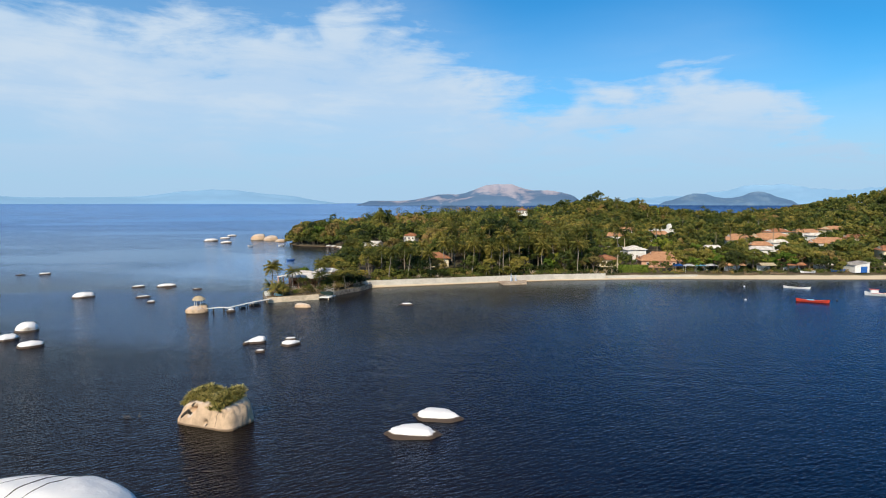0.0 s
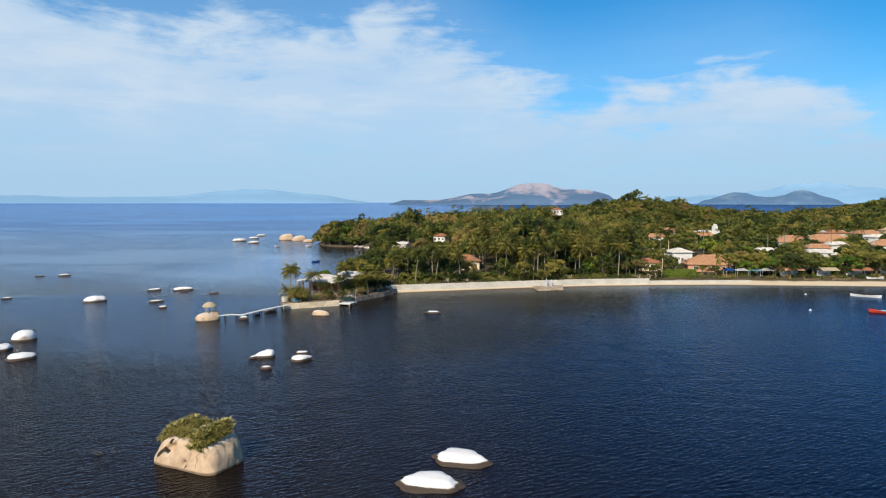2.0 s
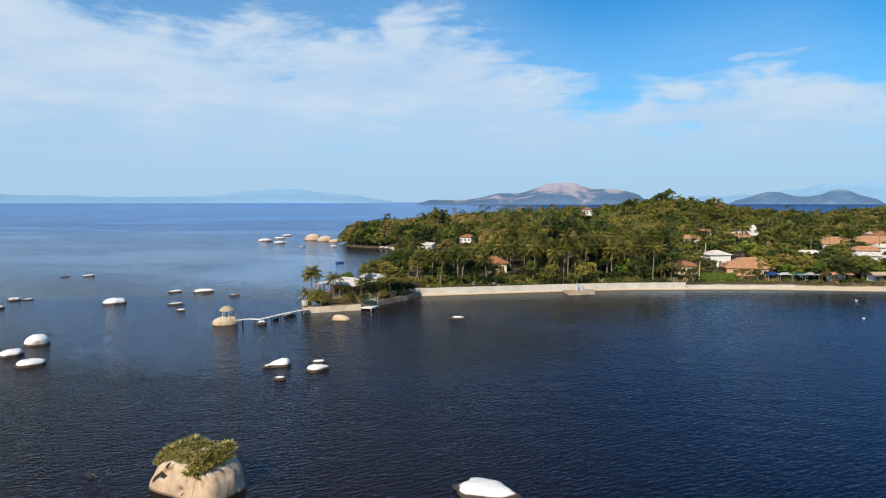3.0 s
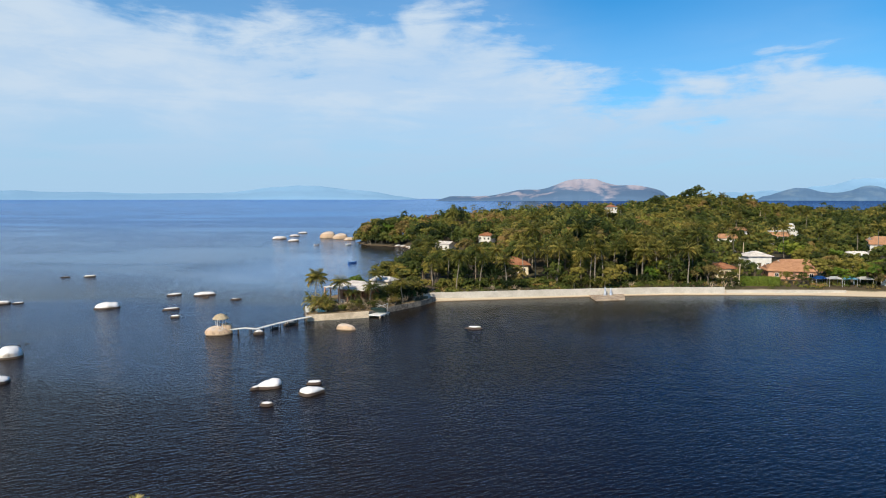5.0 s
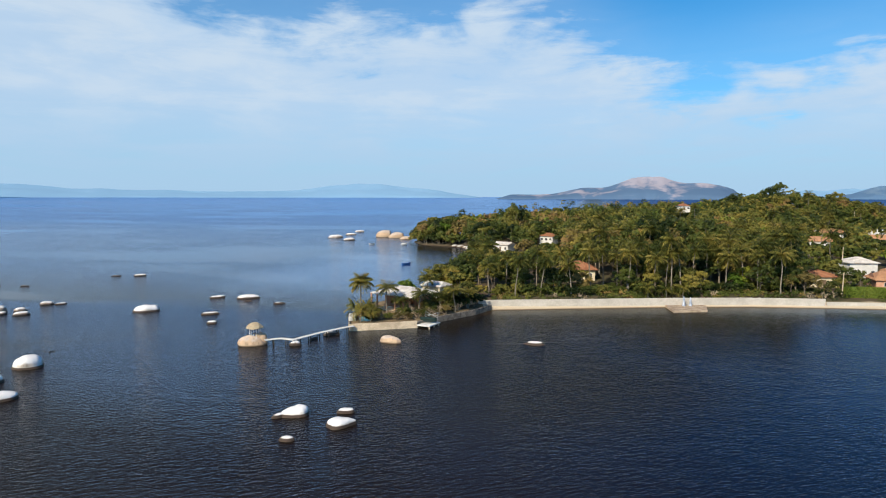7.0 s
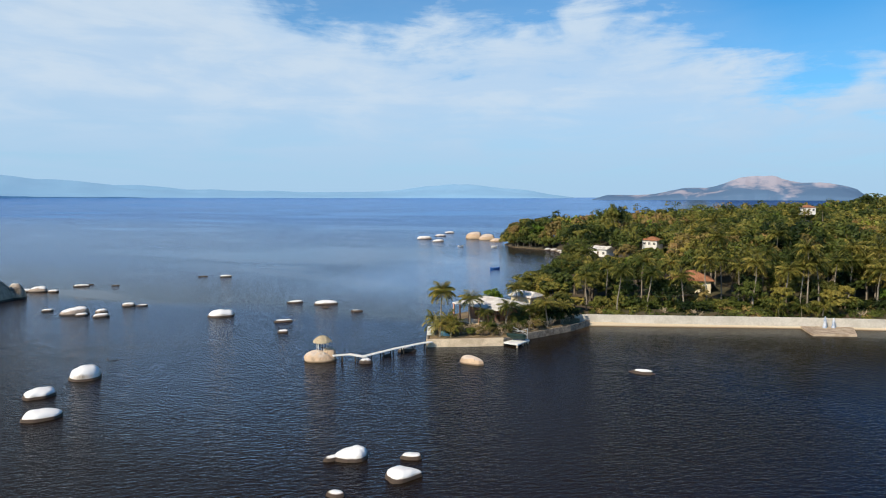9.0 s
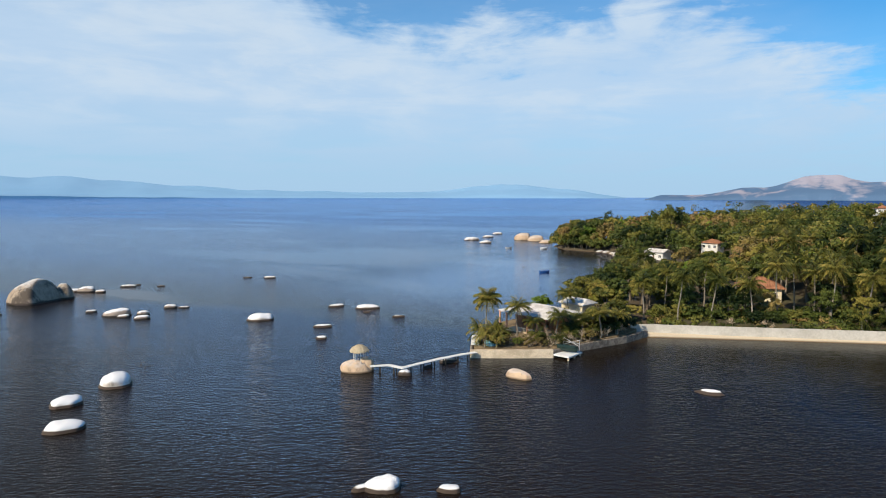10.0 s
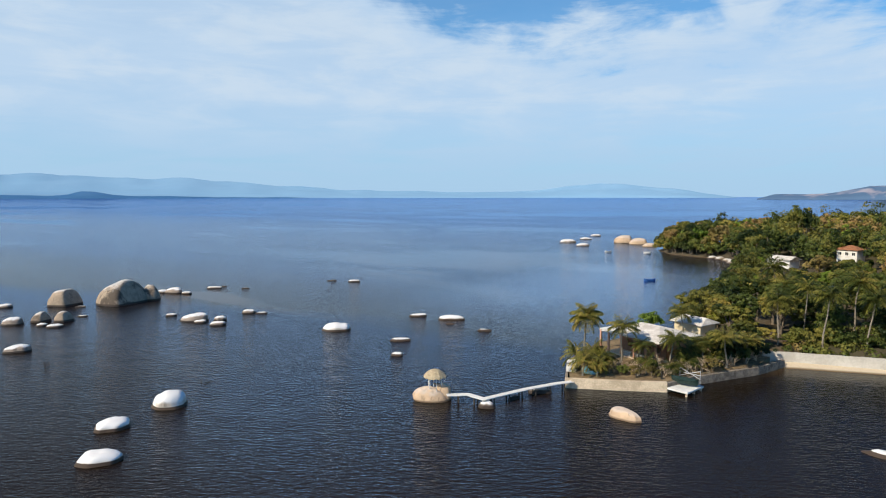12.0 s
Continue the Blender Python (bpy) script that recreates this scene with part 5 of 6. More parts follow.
def lobes(rng, width, height, base, n):
    """Lobe centres and radii that fill a crown, with an uneven outline."""
    c, r = [], []
    for i in range(n):
        a = rng.random() * 2 * math.pi
        u = math.sqrt(rng.random())
        hgt = base + (height - base) * (0.14 + 0.68 * rng.random() * (1.15 - 0.55 * u))
        rr = width * (0.17 + 0.13 * rng.random())
        c.append((u * width * 0.36 * math.cos(a), u * width * 0.36 * math.sin(a), hgt))
        r.append(rr)
    c.append((0, 0, base + (height - base) * 0.55))
    r.append(width * 0.30)
    return c, r


def clumps(rng, c, r, each, share=0.36):
    """Small leaf clumps seated on the outside of the large lobes."""
    cc, cr = [], []
    for (x, y, z), rad in zip(c, r):
        for _ in range(each):
            d = rng.normal(size=3)
            d[2] = abs(d[2]) * 0.9 - 0.25
            d /= np.linalg.norm(d)
            k = rad * (0.74 + 0.16 * rng.random())
            cc.append((x + d[0] * k, y + d[1] * k, z + d[2] * k * 0.85))
            cr.append(rad * share * (0.75 + 0.5 * rng.random()))
    return cc, cr


def tree_kind(seed, width, height, mat, label, leaves=3600, size=0.27, nlobes=9, base=0.14):
    """One tree: trunk with limbs, and its crown."""
    rng = np.random.default_rng(seed)
    e = empty("tree", Matrix(), label, "tree", "trees of the wooded shore")
    c, r = lobes(rng, width, height, height * base, nlobes)
    bm = tube(bmesh.new(), [(0, 0, -0.8), (0.1, 0.05, height * 0.18), (0.0, 0.15, height * 0.38), (0.1, 0, height * 0.6)], [0.034 * height, 0.024 * height, 0.019 * height, 0.007 * height], 7)
    for k in range(5):
        x, y, z = c[k]
        tube(bm, [(0.05, 0.1, height * (0.2 + 0.04 * k)), (x * 0.5, y * 0.5, height * 0.3 + (z - height * 0.3) * 0.55), (x, y, z)], [0.014 * height, 0.009 * height, 0.003 * height], 5)
    part("trunk", bm, M_BARK, e)
    meshpart("crown", foliage_mesh("crown", *leaf_cloud(rng, *clumps(rng, c, r, 9), leaves, size)), mat, e)
    return e


def put_tree(kind, used, x, y, z, turn, s, sz):
    m = Matrix.LocRotScale((x, y, z), Euler((0, 0, turn)), (s, s, sz))
    if not used[0]:
        used[0] = True
        kind.matrix_world = m
        return kind
    c = copy_thing(kind, m)
    c.scale = (s, s, sz)
    return c


def frond(length, rise, droop, width, seed):
    """A feathered palm leaf along +x: curved rib with hanging leaflets."""
    rng = np.random.default_rng(seed)
    n = 20
    ang, p, pts = rise, np.zeros(3), [np.zeros(3)]
    for i in range(n):
        ang -= droop / n * (0.5 + i / n)
        p = p + np.array([math.cos(ang), 0, math.sin(ang)]) * length / n
        pts.append(p.copy())
    verts, faces = [], []
    for i in range(n):
        w = 0.045 * (1 - i / n) + 0.012
        k = len(verts)
        verts += [pts[i] + (0, -w, 0), pts[i] + (0, w, 0), pts[i + 1] + (0, w * 0.85, 0.0), pts[i + 1] + (0, -w * 0.85, 0.0)]
        faces.append((k, k + 1, k + 2, k + 3))
        if i < 2:
            continue
        u = i / n
        ll = width * math.sin(math.pi * min(1, 0.18 + u * 0.80)) ** 0.7
        for s in (-1, 1):
            q = (pts[i] + pts[i + 1]) / 2
            dr = np.array([0.55 + 0.1 * rng.normal(), s * 0.8, -0.42 - 0.25 * rng.random()])
            dr /= np.linalg.norm(dr)
            f = np.array([length / n * 0.5, 0, 0])
            k = len(verts)
            verts += [q - f * 1.0, q + f * 1.0, q + dr * ll + f * 0.25, q + dr * ll - f * 0.15]
            faces.append((k, k + 1, k + 2, k + 3))
    verts = np.array(verts)
    up = [np.cross(verts[f[1]] - verts[f[0]], verts[f[2]] - verts[f[0]])[2] >= 0 for f in faces]
    return verts, [f if u else f[::-1] for f, u in zip(faces, up)]


def palm_kind(seed, height, lean, size, label, nf=30):
    rng = np.random.default_rng(seed)
    e = empty("palm_tree", Matrix(), label, "palm", "coconut palms")
    pts = [(lean * (i / 7) ** 1.8, 0.15 * lean * math.sin(i), -0.6 + (height + 0.6) * i / 7) for i in range(8)]
    part("trunk", tube(bmesh.new(), pts, [0.26, 0.19, 0.165, 0.155, 0.145, 0.14, 0.13, 0.12], 7), M_PALMTRUNK, e)
    top = pts[-1]
    kinds = []
    for k, (rise, droop) in enumerate(((1.35, 1.05), (0.85, 1.65), (0.25, 1.6), (-0.50, 0.95))):
        v, f = frond(size * (0.92 + 0.05 * k), rise, droop, size * 0.38, seed + k)
        me = fromarrays("frond", v, f)
        me.shade_smooth()
        up = np.stack([np.full(len(v), 0.30), np.sign(v[:, 1]) * np.minimum(1, np.abs(v[:, 1])) * 0.45, np.full(len(v), 0.85)], -1)
        me.attributes.new("custom_normal", "FLOAT_VECTOR", "POINT").data.foreach_set("vector", (up / np.linalg.norm(up, axis=1)[:, None]).astype(np.float32).ravel())
        me.materials.append(M_PALM)
        kinds.append(me)
    for i in range(nf):
        ring = 0 if i < nf * 0.2 else 1 if i < nf * 0.5 else 2 if i < nf * 0.8 else 3
        o = new("frond", kinds[ring])
        o.parent = e
        o.matrix_basis = pose(*top, 0, 0, i * 137.5 + rng.uniform(-14, 14)) @ Matrix.Diagonal((1, 1, 1 + 0.1 * rng.normal(), 1))
    bm = bmesh.new()
    for i in range(5):
        a = i * 1.26
        bmesh.ops.create_icosphere(bm, subdivisions=1, radius=0.17, matrix=Matrix.Translation((top[0] + 0.26 * math.cos(a), top[1] + 0.26 * math.sin(a), top[2] - 0.25)))
    part("coconut_bunch", bm, M_LEAF_DRY, e)
    return e


PALMS = [[palm_kind(11, 11.0, 1.2, 3.6, "tall coconut palm with a pale slender trunk"), [False]],
         [palm_kind(23, 9.0, -0.9, 3.5, "coconut palm with a gently leaning trunk"), [False]],
         [palm_kind(37, 12.5, 0.6, 3.5, "very tall coconut palm above the other trees"), [False]],
         [palm_kind(51, 3.0, 0.3, 3.2, "young coconut palm with arching fronds", 17), [False]],
         [palm_kind(67, 8.6, 0.3, 3.1, "coconut palm with a full round crown", 60), [False]]]


def palm(k, x, y, z, turn, s=1.0, sz=None):
    kind, used = PALMS[k]
    return put_tree(kind, used, x, y, z, radians(turn), s, sz or s)


HOMES = [(x, y, max(w, d) * 0.5 + 3) for x, y, _, w, d, *_ in VILLAGE] + [(-47, 369, 7), (-25.5, 384, 7), (-8.5, 262, 8), (58.5, 524, 4), (131, 390, 11), (162, 253, 6)]


WALL_TOP = {(v[0], v[1]): v[5] + 0.6 for v in VILLAGE}


def sky_room(x, y):
    """How tall a tree may grow here so that the houses keep their view of the bay."""
    room = 99.0
    for hx, hy, hr in HOMES:
        up = 5.8 if abs(hx + 8.5) < 1 else WALL_TOP.get((hx, hy), 4.6) if hx > 60 else 2.4
        side = hr * 0.5 + 1 if hx > 60 else hr * 0.5 + 5
        for ex, ey in ((-3.0, 25.0), (-14.0, 88.0)):
            if hx > 60 and ey > 50:
                continue
            k = ((x - ex) * (hx - ex) + (y - ey) * (hy - ey)) / ((hx - ex) ** 2 + (hy - ey) ** 2)
            if 0.3 < k < 1 and math.hypot(ex + k * (hx - ex) - x, ey + k * (hy - ey) - y) < side:
                zt = ground_z(hx, hy) + up
                room = min(room, 30 + (zt - 30) * k - ground_z(x, y))
    return room


# palms of the garden point
palm(4, -58.2, 196.4, 1.2, 20, 1.10, 0.98)
POINT_PALMS = [(1, -52.6, 199.6, 120, 0.95, 0.74), (3, -54.9, 188.0, 40, 0.95, 0.85), (3, -57.0, 190.6, 150, 0.95, 0.95), 
               (3, -52.8, 188.8, 10, 0.66, 0.7), (1, -44.4, 199.6, 200, 0.9, 0.60), (3, -46.8, 195.0, 330, 0.7, 0.7),
               (1, -36.8, 206.6, 70, 0.95, 0.62), (1, -40.2, 204.5, 300, 0.9, 0.48), (1, -47.0, 219.5, 0, 0.85, 0.72), (3, -53.6, 193.4, 200, 0.85, 0.8),
               (3, -43.4, 196.2, 20, 0.7, 0.5), (3, -55.8, 194.2, 310, 0.9, 0.9), (3, -41.6, 200.4, 160, 0.8, 0.6), (3, -38.4, 205.0, 240, 0.75, 0.6),
               (1, -34.6, 211.5, 130, 0.8, 0.5)]
POINT_PALMS += [(3, -42.2, 203.4, 15, 0.85, 0.9), (1, -49.6, 199.2, 220, 0.8, 0.42), (1, -38.6, 209.8, 190, 0.85, 0.5)]
for k, x, y, a, s, sz in POINT_PALMS:
    palm(k, x, y, 1.4, a, s, sz)

# palms behind the wall, singly and in groups
NEAR_PALMS = [(-31.5, 226.5, 1, 0.9), (-24.2, 228, 0, 0.85), (-17.4, 231.5, 0, 0.85), (-9, 233, 1, 1.0), (-33.5, 246, 1, 1.0), (-36, 262, 0, 1.0), (7, 243, 0, 1.0),
              (13.5, 242.5, 0, 0.95), (17.5, 245.6, 2, 0.9), (22, 247.9, 0, 1.0), (4, 248, 2, 0.85), (49, 248.5, 0, 0.95), (30.5, 259.5, 2, 0.85), (41, 257.8, 0, 1.0), (35, 252.8, 1, 1.1),
              (44, 253.4, 2, 0.8), (26, 254.2, 2, 0.9), (52, 257, 2, 0.85), (46, 263, 2, 0.95), (38, 266.3, 0, 1.1), (12, 236.6, 3, 1.0), (21.5, 240, 3, 1.1), (17, 238.7, 3, 0.9),
              (-28, 236, 2, 0.75), (-13, 240, 2, 0.85), (-4, 244, 0, 1.0), (-20, 245, 0, 0.95), (-38, 250, 0, 0.8), (0, 252, 2, 0.85), (10, 256, 2, 0.95)]
rp = random.Random(8)
for x, y, k, s in NEAR_PALMS:
    palm(k, x, y, ground_z(x, y) - 0.1, rp.uniform(0, 360), s * 1.10, s * rp.uniform(0.95, 1.1))
n_palm = 0
while n_palm < 64:
    x, y = rp.uniform(-45, 75), rp.uniform(238, 330)
    dsh = float(shore_depth(x, y))
    if dsh < 9 or gauss(x, y, -8.5, 261, 7, 8) > 0.5:
        continue
    if sky_room(x, y) < 14:
        n_palm += 1
        continue
    palm(rp.choice((0, 2, 2, 0, 1)), x, y, ground_z(x, y) - 0.1, rp.uniform(0, 360), rp.uniform(1.05, 1.35), rp.uniform(0.9, 1.25))
    n_palm += 1
n_palm = 0
while n_palm < 30:
    x, y = rp.uniform(20, 210), rp.uniform(300, 520)
    if float(shore_depth(x, y)) < 20:
        continue
    palm(rp.choice((0, 2)), x, y, ground_z(x, y), rp.uniform(0, 360), rp.uniform(0.95, 1.15), rp.uniform(0.9, 1.15))
    n_palm += 1

KINDS = {
    "dark": [[tree_kind(1, 11, 12, M_LEAF_DARK, "broad dark green mango tree with dense crown"), [False]], [tree_kind(2, 9, 12, M_LEAF_DARK, "dense dark green shore tree"), [False]]],
    "mid": [[tree_kind(3, 10, 12, M_LEAF_MID, "mid green broadleaf tree with uneven crown", nlobes=11), [False]], [tree_kind(4, 8.5, 11, M_LEAF_MID, "green broadleaf tree with open crown", nlobes=7), [False]]],
    "dry": [[tree_kind(5, 9, 11, M_LEAF_DRY, "olive-brown tree with thin dry foliage", leaves=3000, nlobes=8), [False]]],
    "lime": [[tree_kind(6, 8, 10, M_LEAF_LIME, "bright green young broadleaf tree"), [False]]],
    "umbrella": [[tree_kind(7, 10, 13, M_LEAF_DARK, "tall tree with a flat spreading crown", leaves=3000, base=0.58, nlobes=8), [False]]],
    "shrub": [[tree_kind(8, 7, 5.5, M_LEAF_MID, "low spreading green shrub", leaves=2400, base=0.08, nlobes=7), [False]], [tree_kind(9, 7, 5, M_LEAF_DARK, "low dark evergreen shrub", leaves=2400, base=0.08, nlobes=7), [False]]],
}


def tree(kind, x, y, s, sz, turn, z=None):
    opts = KINDS[kind]
    k, used = opts[int(abs(x * 7 + y * 3)) % len(opts)]
    return put_tree(k, used, x, y, ground_z(x, y) - 0.1 if z is None else z, turn, s, sz)


def clear_of_homes(x, y, margin=0.0):
    """Free of houses, and of the strip before each that keeps it in sight from the bay."""
    for hx, hy, hr in HOMES:
        if math.hypot(x - hx, y - hy) < hr + margin:
            return False
        ahead = 2 if abs(hx + 8.5) < 1 else 4 if hx > 0 else 16
        if abs((x - hx) - (y - hy) * (hx + 6) / (hy - 45)) < hr * 0.75 and -ahead - hr < y - hy < 0:
            return False
    return True


# trees and bushes of the point
tree("lime", -53.6, 218.5, 0.75, 0.72, 1.0, 1.3)
POINT_BUSHES = [("dark", -39.5, 213.5, 0.62, 0.45), ("mid", -37.0, 222, 0.8, 0.62), ("mid", -41, 232, 0.95, 0.75), ("shrub", -36.5, 210.4, 0.75, 0.7), ("shrub", -35.0, 214.8, 0.8, 0.8),
                ("shrub", -41.8, 202.2, 0.5, 0.55), ("shrub", -46.3, 196.8, 0.42, 0.45), ("shrub", -49.8, 192.6, 0.36, 0.35), ("shrub", -55.9, 198.6, 0.4, 0.5), ("dry", -43.2, 203.6, 0.45, 0.36),
                ("dry", -40.8, 208.4, 0.55, 0.42), ("dry", -38.2, 202.6, 0.32, 0.26), ("dry", -45.4, 193.6, 0.28, 0.22), ("shrub", -53.4, 190.4, 0.34, 0.34), ("shrub", -38.6, 207.6, 0.6, 0.6),
                ("dry", -47.6, 192.4, 0.26, 0.22), ("shrub", -33.6, 217.6, 0.7, 0.6), ("mid", -33.8, 223.4, 0.55, 0.5), ("dry", -36.0, 213.0, 0.5, 0.4), ("shrub", -44.4, 212.6, 0.5, 0.5),
                ("mid", -44.6, 240.5, 1.0, 0.85), ("mid", -49.5, 243.0, 0.9, 0.8), ("mid", -49.4, 233.6, 0.7, 0.6), ("lime", -43.6, 236.8, 0.8, 0.7)]
rb = random.Random(14)
for k in range(9):    # dry scrub between the quay and the veranda
    u, v = rb.random(), rb.random()
    POINT_BUSHES.append(("dry", -55.0 + 14.4 * u - 3.0 * v, 188.2 + 7.4 * u + 7.0 * v, rb.uniform(0.2, 0.3), rb.uniform(0.18, 0.26)))
for n_b, (kd, x, y, s, sz) in enumerate(POINT_BUSHES):
    tree(kd, x, y, s, sz, n_b * 1.7, 1.3)

# the big dark trees that stand over the palms
for x, y, s, sz in ((25, 285, 1.65, 1.75), (36, 290, 1.5, 1.6), (17, 291, 1.4, 1.6), (30, 276, 1.2, 1.35)):
    tree("dark", x, y, s, sz, x * 0.7)
for x, y, s, sz in ((-48.5, 416, 0.95, 1.75), (-44, 418, 0.75, 1.6), (123, 559, 1.0, 1.15), (134, 577, 1.1, 1.3), (96, 553, 0.9, 1.1)):
    tree("umbrella", x, y, s, sz, x)

# near wood: jittered rows behind the shore
rt = random.Random(21)
near, far = [], []
for gy in np.arange(226, 640, 8.4):
    for gx in np.arange(-130, 470, 8.4):
        x, y = gx + rt.uniform(-3.4, 3.4), gy + rt.uniform(-3.4, 3.4)
        dsh = float(shore_depth(x, y))
        if dsh < (2.0 if x < -36 else 6.5) or not clear_of_homes(x, y) or x > 0.72 * y + 14 or (y > 540 and x > 340):
            continue
        cove = x < -30 and y > 300
        (near if (dsh < 34 and y < 330 and x < 215) or (cove and dsh < 24) else far).append((x, y, dsh))


def tone(x, y):
    """Which foliage grows here, in patches."""
    n = noise.noise(Vector((x * 0.022, y * 0.022, 2.0))) + 0.55 * rt.uniform(-1, 1) + (0.12 if x < 25 and y < 330 else -0.22 if x > 62 else 0.0)
    if n < -0.16:
        return "dark"
    if n < 0.22:
        return "mid" if rt.random() < 0.5 else "dark"
    if n < 0.48:
        return "mid"
    return "dry" if rt.random() < 0.6 else "lime"


def tree_height(x, y, dsh):
    if x > 62:      # lower trees in the village
        return rt.uniform(0.55, 0.8) if y < 345 else rt.uniform(0.6, 0.95)
    if x > -30 and y < 300:
        return rt.uniform(0.6, 0.8) if dsh < 16 else rt.uniform(0.8, 1.05) if dsh < 30 else rt.uniform(0.95, 1.3)
    if dsh < 14:
        return rt.uniform(1.15, 1.5) if y > 385 else rt.uniform(0.65, 0.95)
    return rt.uniform(1.0, 1.32)


for x, y, dsh in near:
    s = min(tree_height(x, y, dsh), sky_room(x, y) / 12.5)
    if s < 0.3:
        continue
    tree(tone(x, y), x, y, s * rt.uniform(0.85, 1.1), s * rt.uniform(0.9, 1.1), rt.uniform(0, 6.28))
KINDS["low"] = [KINDS["shrub"][1]]
for k in range(26):     # undergrowth behind the wall, dark foliage standing in for shade under the palms
    x = rt.uniform(-30, 56)
    y = 222.6 + (x + 28.5) * 0.345 + rt.uniform(3.5, 9)
    tree("low", x, y, rt.uniform(0.5, 0.9), rt.uniform(0.4, 0.75), rt.uniform(0, 6.28))


for x, y, s in ((-98, 431, 1.25), (-74, 414, 0.95), (-66, 402, 0.9), (-52, 345, 0.7)):
    tree("lime", x, y, s, s * 1.1, x)
tree("dry", 55.5, 250, 0.7, 0.72, 2.0)
tree("dry", 52.5, 252, 0.6, 0.62, 4.0)
# bushes that overhang the water round the cove
COVE = [(-120, 472), (-118, 450), (-106, 430), (-97, 425), (-84, 420), (-68, 396), (-63, 372), (-58, 330), (-56, 290), (-54, 262), (-52, 240)]
for x, y, a in along(COVE, 4.6):
    if sky_room(x, y) > 6 and not (370 < y < 419 and -84 < x < -58):
        tree("shrub", x + rt.uniform(0.5, 3.0), y + rt.uniform(-0.5, 2.5), *((rt.uniform(1.2, 1.7), rt.uniform(1.3, 1.9)) if y > 396 else (rt.uniform(0.8, 1.2), rt.uniform(0.8, 1.3))), rt.uniform(0, 6.28))
# shade trees along the village beach
for k in range(17):
    x = 92 + k * 4.8 + rt.uniform(-1.5, 1.5)
    if abs(x - 163.5) < 7:
        continue
    s = rt.uniform(0.74, 1.0)
    tree(rt.choice(("mid", "mid", "lime", "lime", "dark", "dry")), x, 245 + (x - 92) * 0.06 + rt.uniform(7.5, 12), s * 1.1, s * 0.95, rt.uniform(0, 6.28))
for x, y, s in ((59, 257, 0.62), (67, 258, 0.5), (82, 257, 0.45), (57, 263, 0.8), (97, 260, 0.6), (72, 277, 0.6), (104, 275, 0.7), (112, 280, 0.8)):
    tree("mid" if x > 65 else "dry", x, y, s * 1.05, s * 0.95, x)


def far_woods():
    """The wood further off, one mesh for each sort of foliage."""
    rng = np.random.default_rng(77)
    lots = {"dark": [], "mid": [], "dry": [], "lime": []}
    for x, y, dsh in far:
        s = min(tree_height(x, y, dsh) * rng.uniform(0.88, 1.15), sky_room(x, y) / 12.5)
        if s < 0.3:
            continue
        sort = tone(x, y)
        if rng.random() < 0.06 and y > 380:
            s = min(s * 1.3, sky_room(x, y) / 12.5)
        w, h = 12.5 * s * rng.uniform(0.8, 1.05), 12.0 * s
        c, r = lobes(rng, w, h, h * 0.15, 7)
        dist = math.hypot(x, y)
        n = int(950 if dist < 420 else 520)
        v, lit = leaf_cloud(rng, *clumps(rng, c, r, 5, 0.42), n, 0.44 if dist < 420 else 0.60, 0.85, 0.2)
        lots[sort].append((v + np.array([x, y, ground_z(x, y)]), lit))
    for sort, mat, lab in (("dark", M_LEAF_DARK, "dark green broadleaf wood covering the hill"), ("mid", M_LEAF_MID, "green mixed wood covering the hill"),
                           ("dry", M_LEAF_DRY, "olive-brown dry trees on the hill"), ("lime", M_LEAF_LIME, "bright green trees scattered on the hill")):
        if lots[sort]:
            me = foliage_mesh("woods", np.concatenate([v for v, _ in lots[sort]]), np.concatenate([n for _, n in lots[sort]]))
            tagged(meshpart("woods", me, mat), lab, "wood", kind="stuff")


far_woods()


def undergrowth():
    """Low scrub, dead fronds and weeds on the strip behind the wall and the beach."""
    rng = np.random.default_rng(31)
    lots = {0: [], 1: []}
    k = 0
    while k < 1150:
        x, y = rng.uniform(-30, 205), rng.uniform(222, 300)
        d = float(shore_depth(x, y))
        if not (3.6 if x < 58 else 5.6) < d < 26 or not clear_of_homes(x, y, -2.5):
            continue
        w, h = rng.uniform(0.7, 1.9), rng.uniform(0.4, 1.5)
        n = int(40 * w)
        v, lit = leaf_cloud(rng, [(0, 0, 0.1)], [w], n, 0.26, h / w)
        lots[int(rng.random() < 0.12)].append((v + np.array([x, y, ground_z(x, y)]), lit))
        k += 1
    # mostly dark leaves: shade under the trees put into the foliage colour
    for i, mat, lab in ((0, M_LEAF_DARK, "dark green undergrowth beneath the shore trees"), (1, M_LEAF_DRY, "dry brown weeds and fallen fronds under the trees")):
        me = foliage_mesh("undergrowth", np.concatenate([v for v, _ in lots[i]]), np.concatenate([n for _, n in lots[i]]))
        tagged(meshpart("undergrowth", me, mat), lab, "undergrowth", kind="stuff")


undergrowth()


def kiosk(x, y, turn, w, mat, label):
    e = empty("beach_kiosk", pose(x, y, ground_z(x, y) - 0.1, 0, 0, turn), label, "kiosk", "beach kiosks")
    for px in (-w / 2, 0, w / 2):
        for py in (-1.8, 1.8):
            part("post", tube(bmesh.new(), [(px, py, -0.3), (px, py, 2.5)], [0.07, 0.06], 6), M_WOOD, e)
    r = part("roof", hip_roof(w, 4.0, 0.9, 0.5, 0.1, 0.0), mat, e)
    r.location.z = 2.6
    part("counter", boxm(-w / 2 + 0.4, w / 2 - 0.4, 0.2, 0.7, 0, 1.05, 0.03), M_WHITE, e)
    part("back_wall", boxm(-w / 2, w / 2, 1.7, 1.85, 0, 2.4), M_WHITE, e)


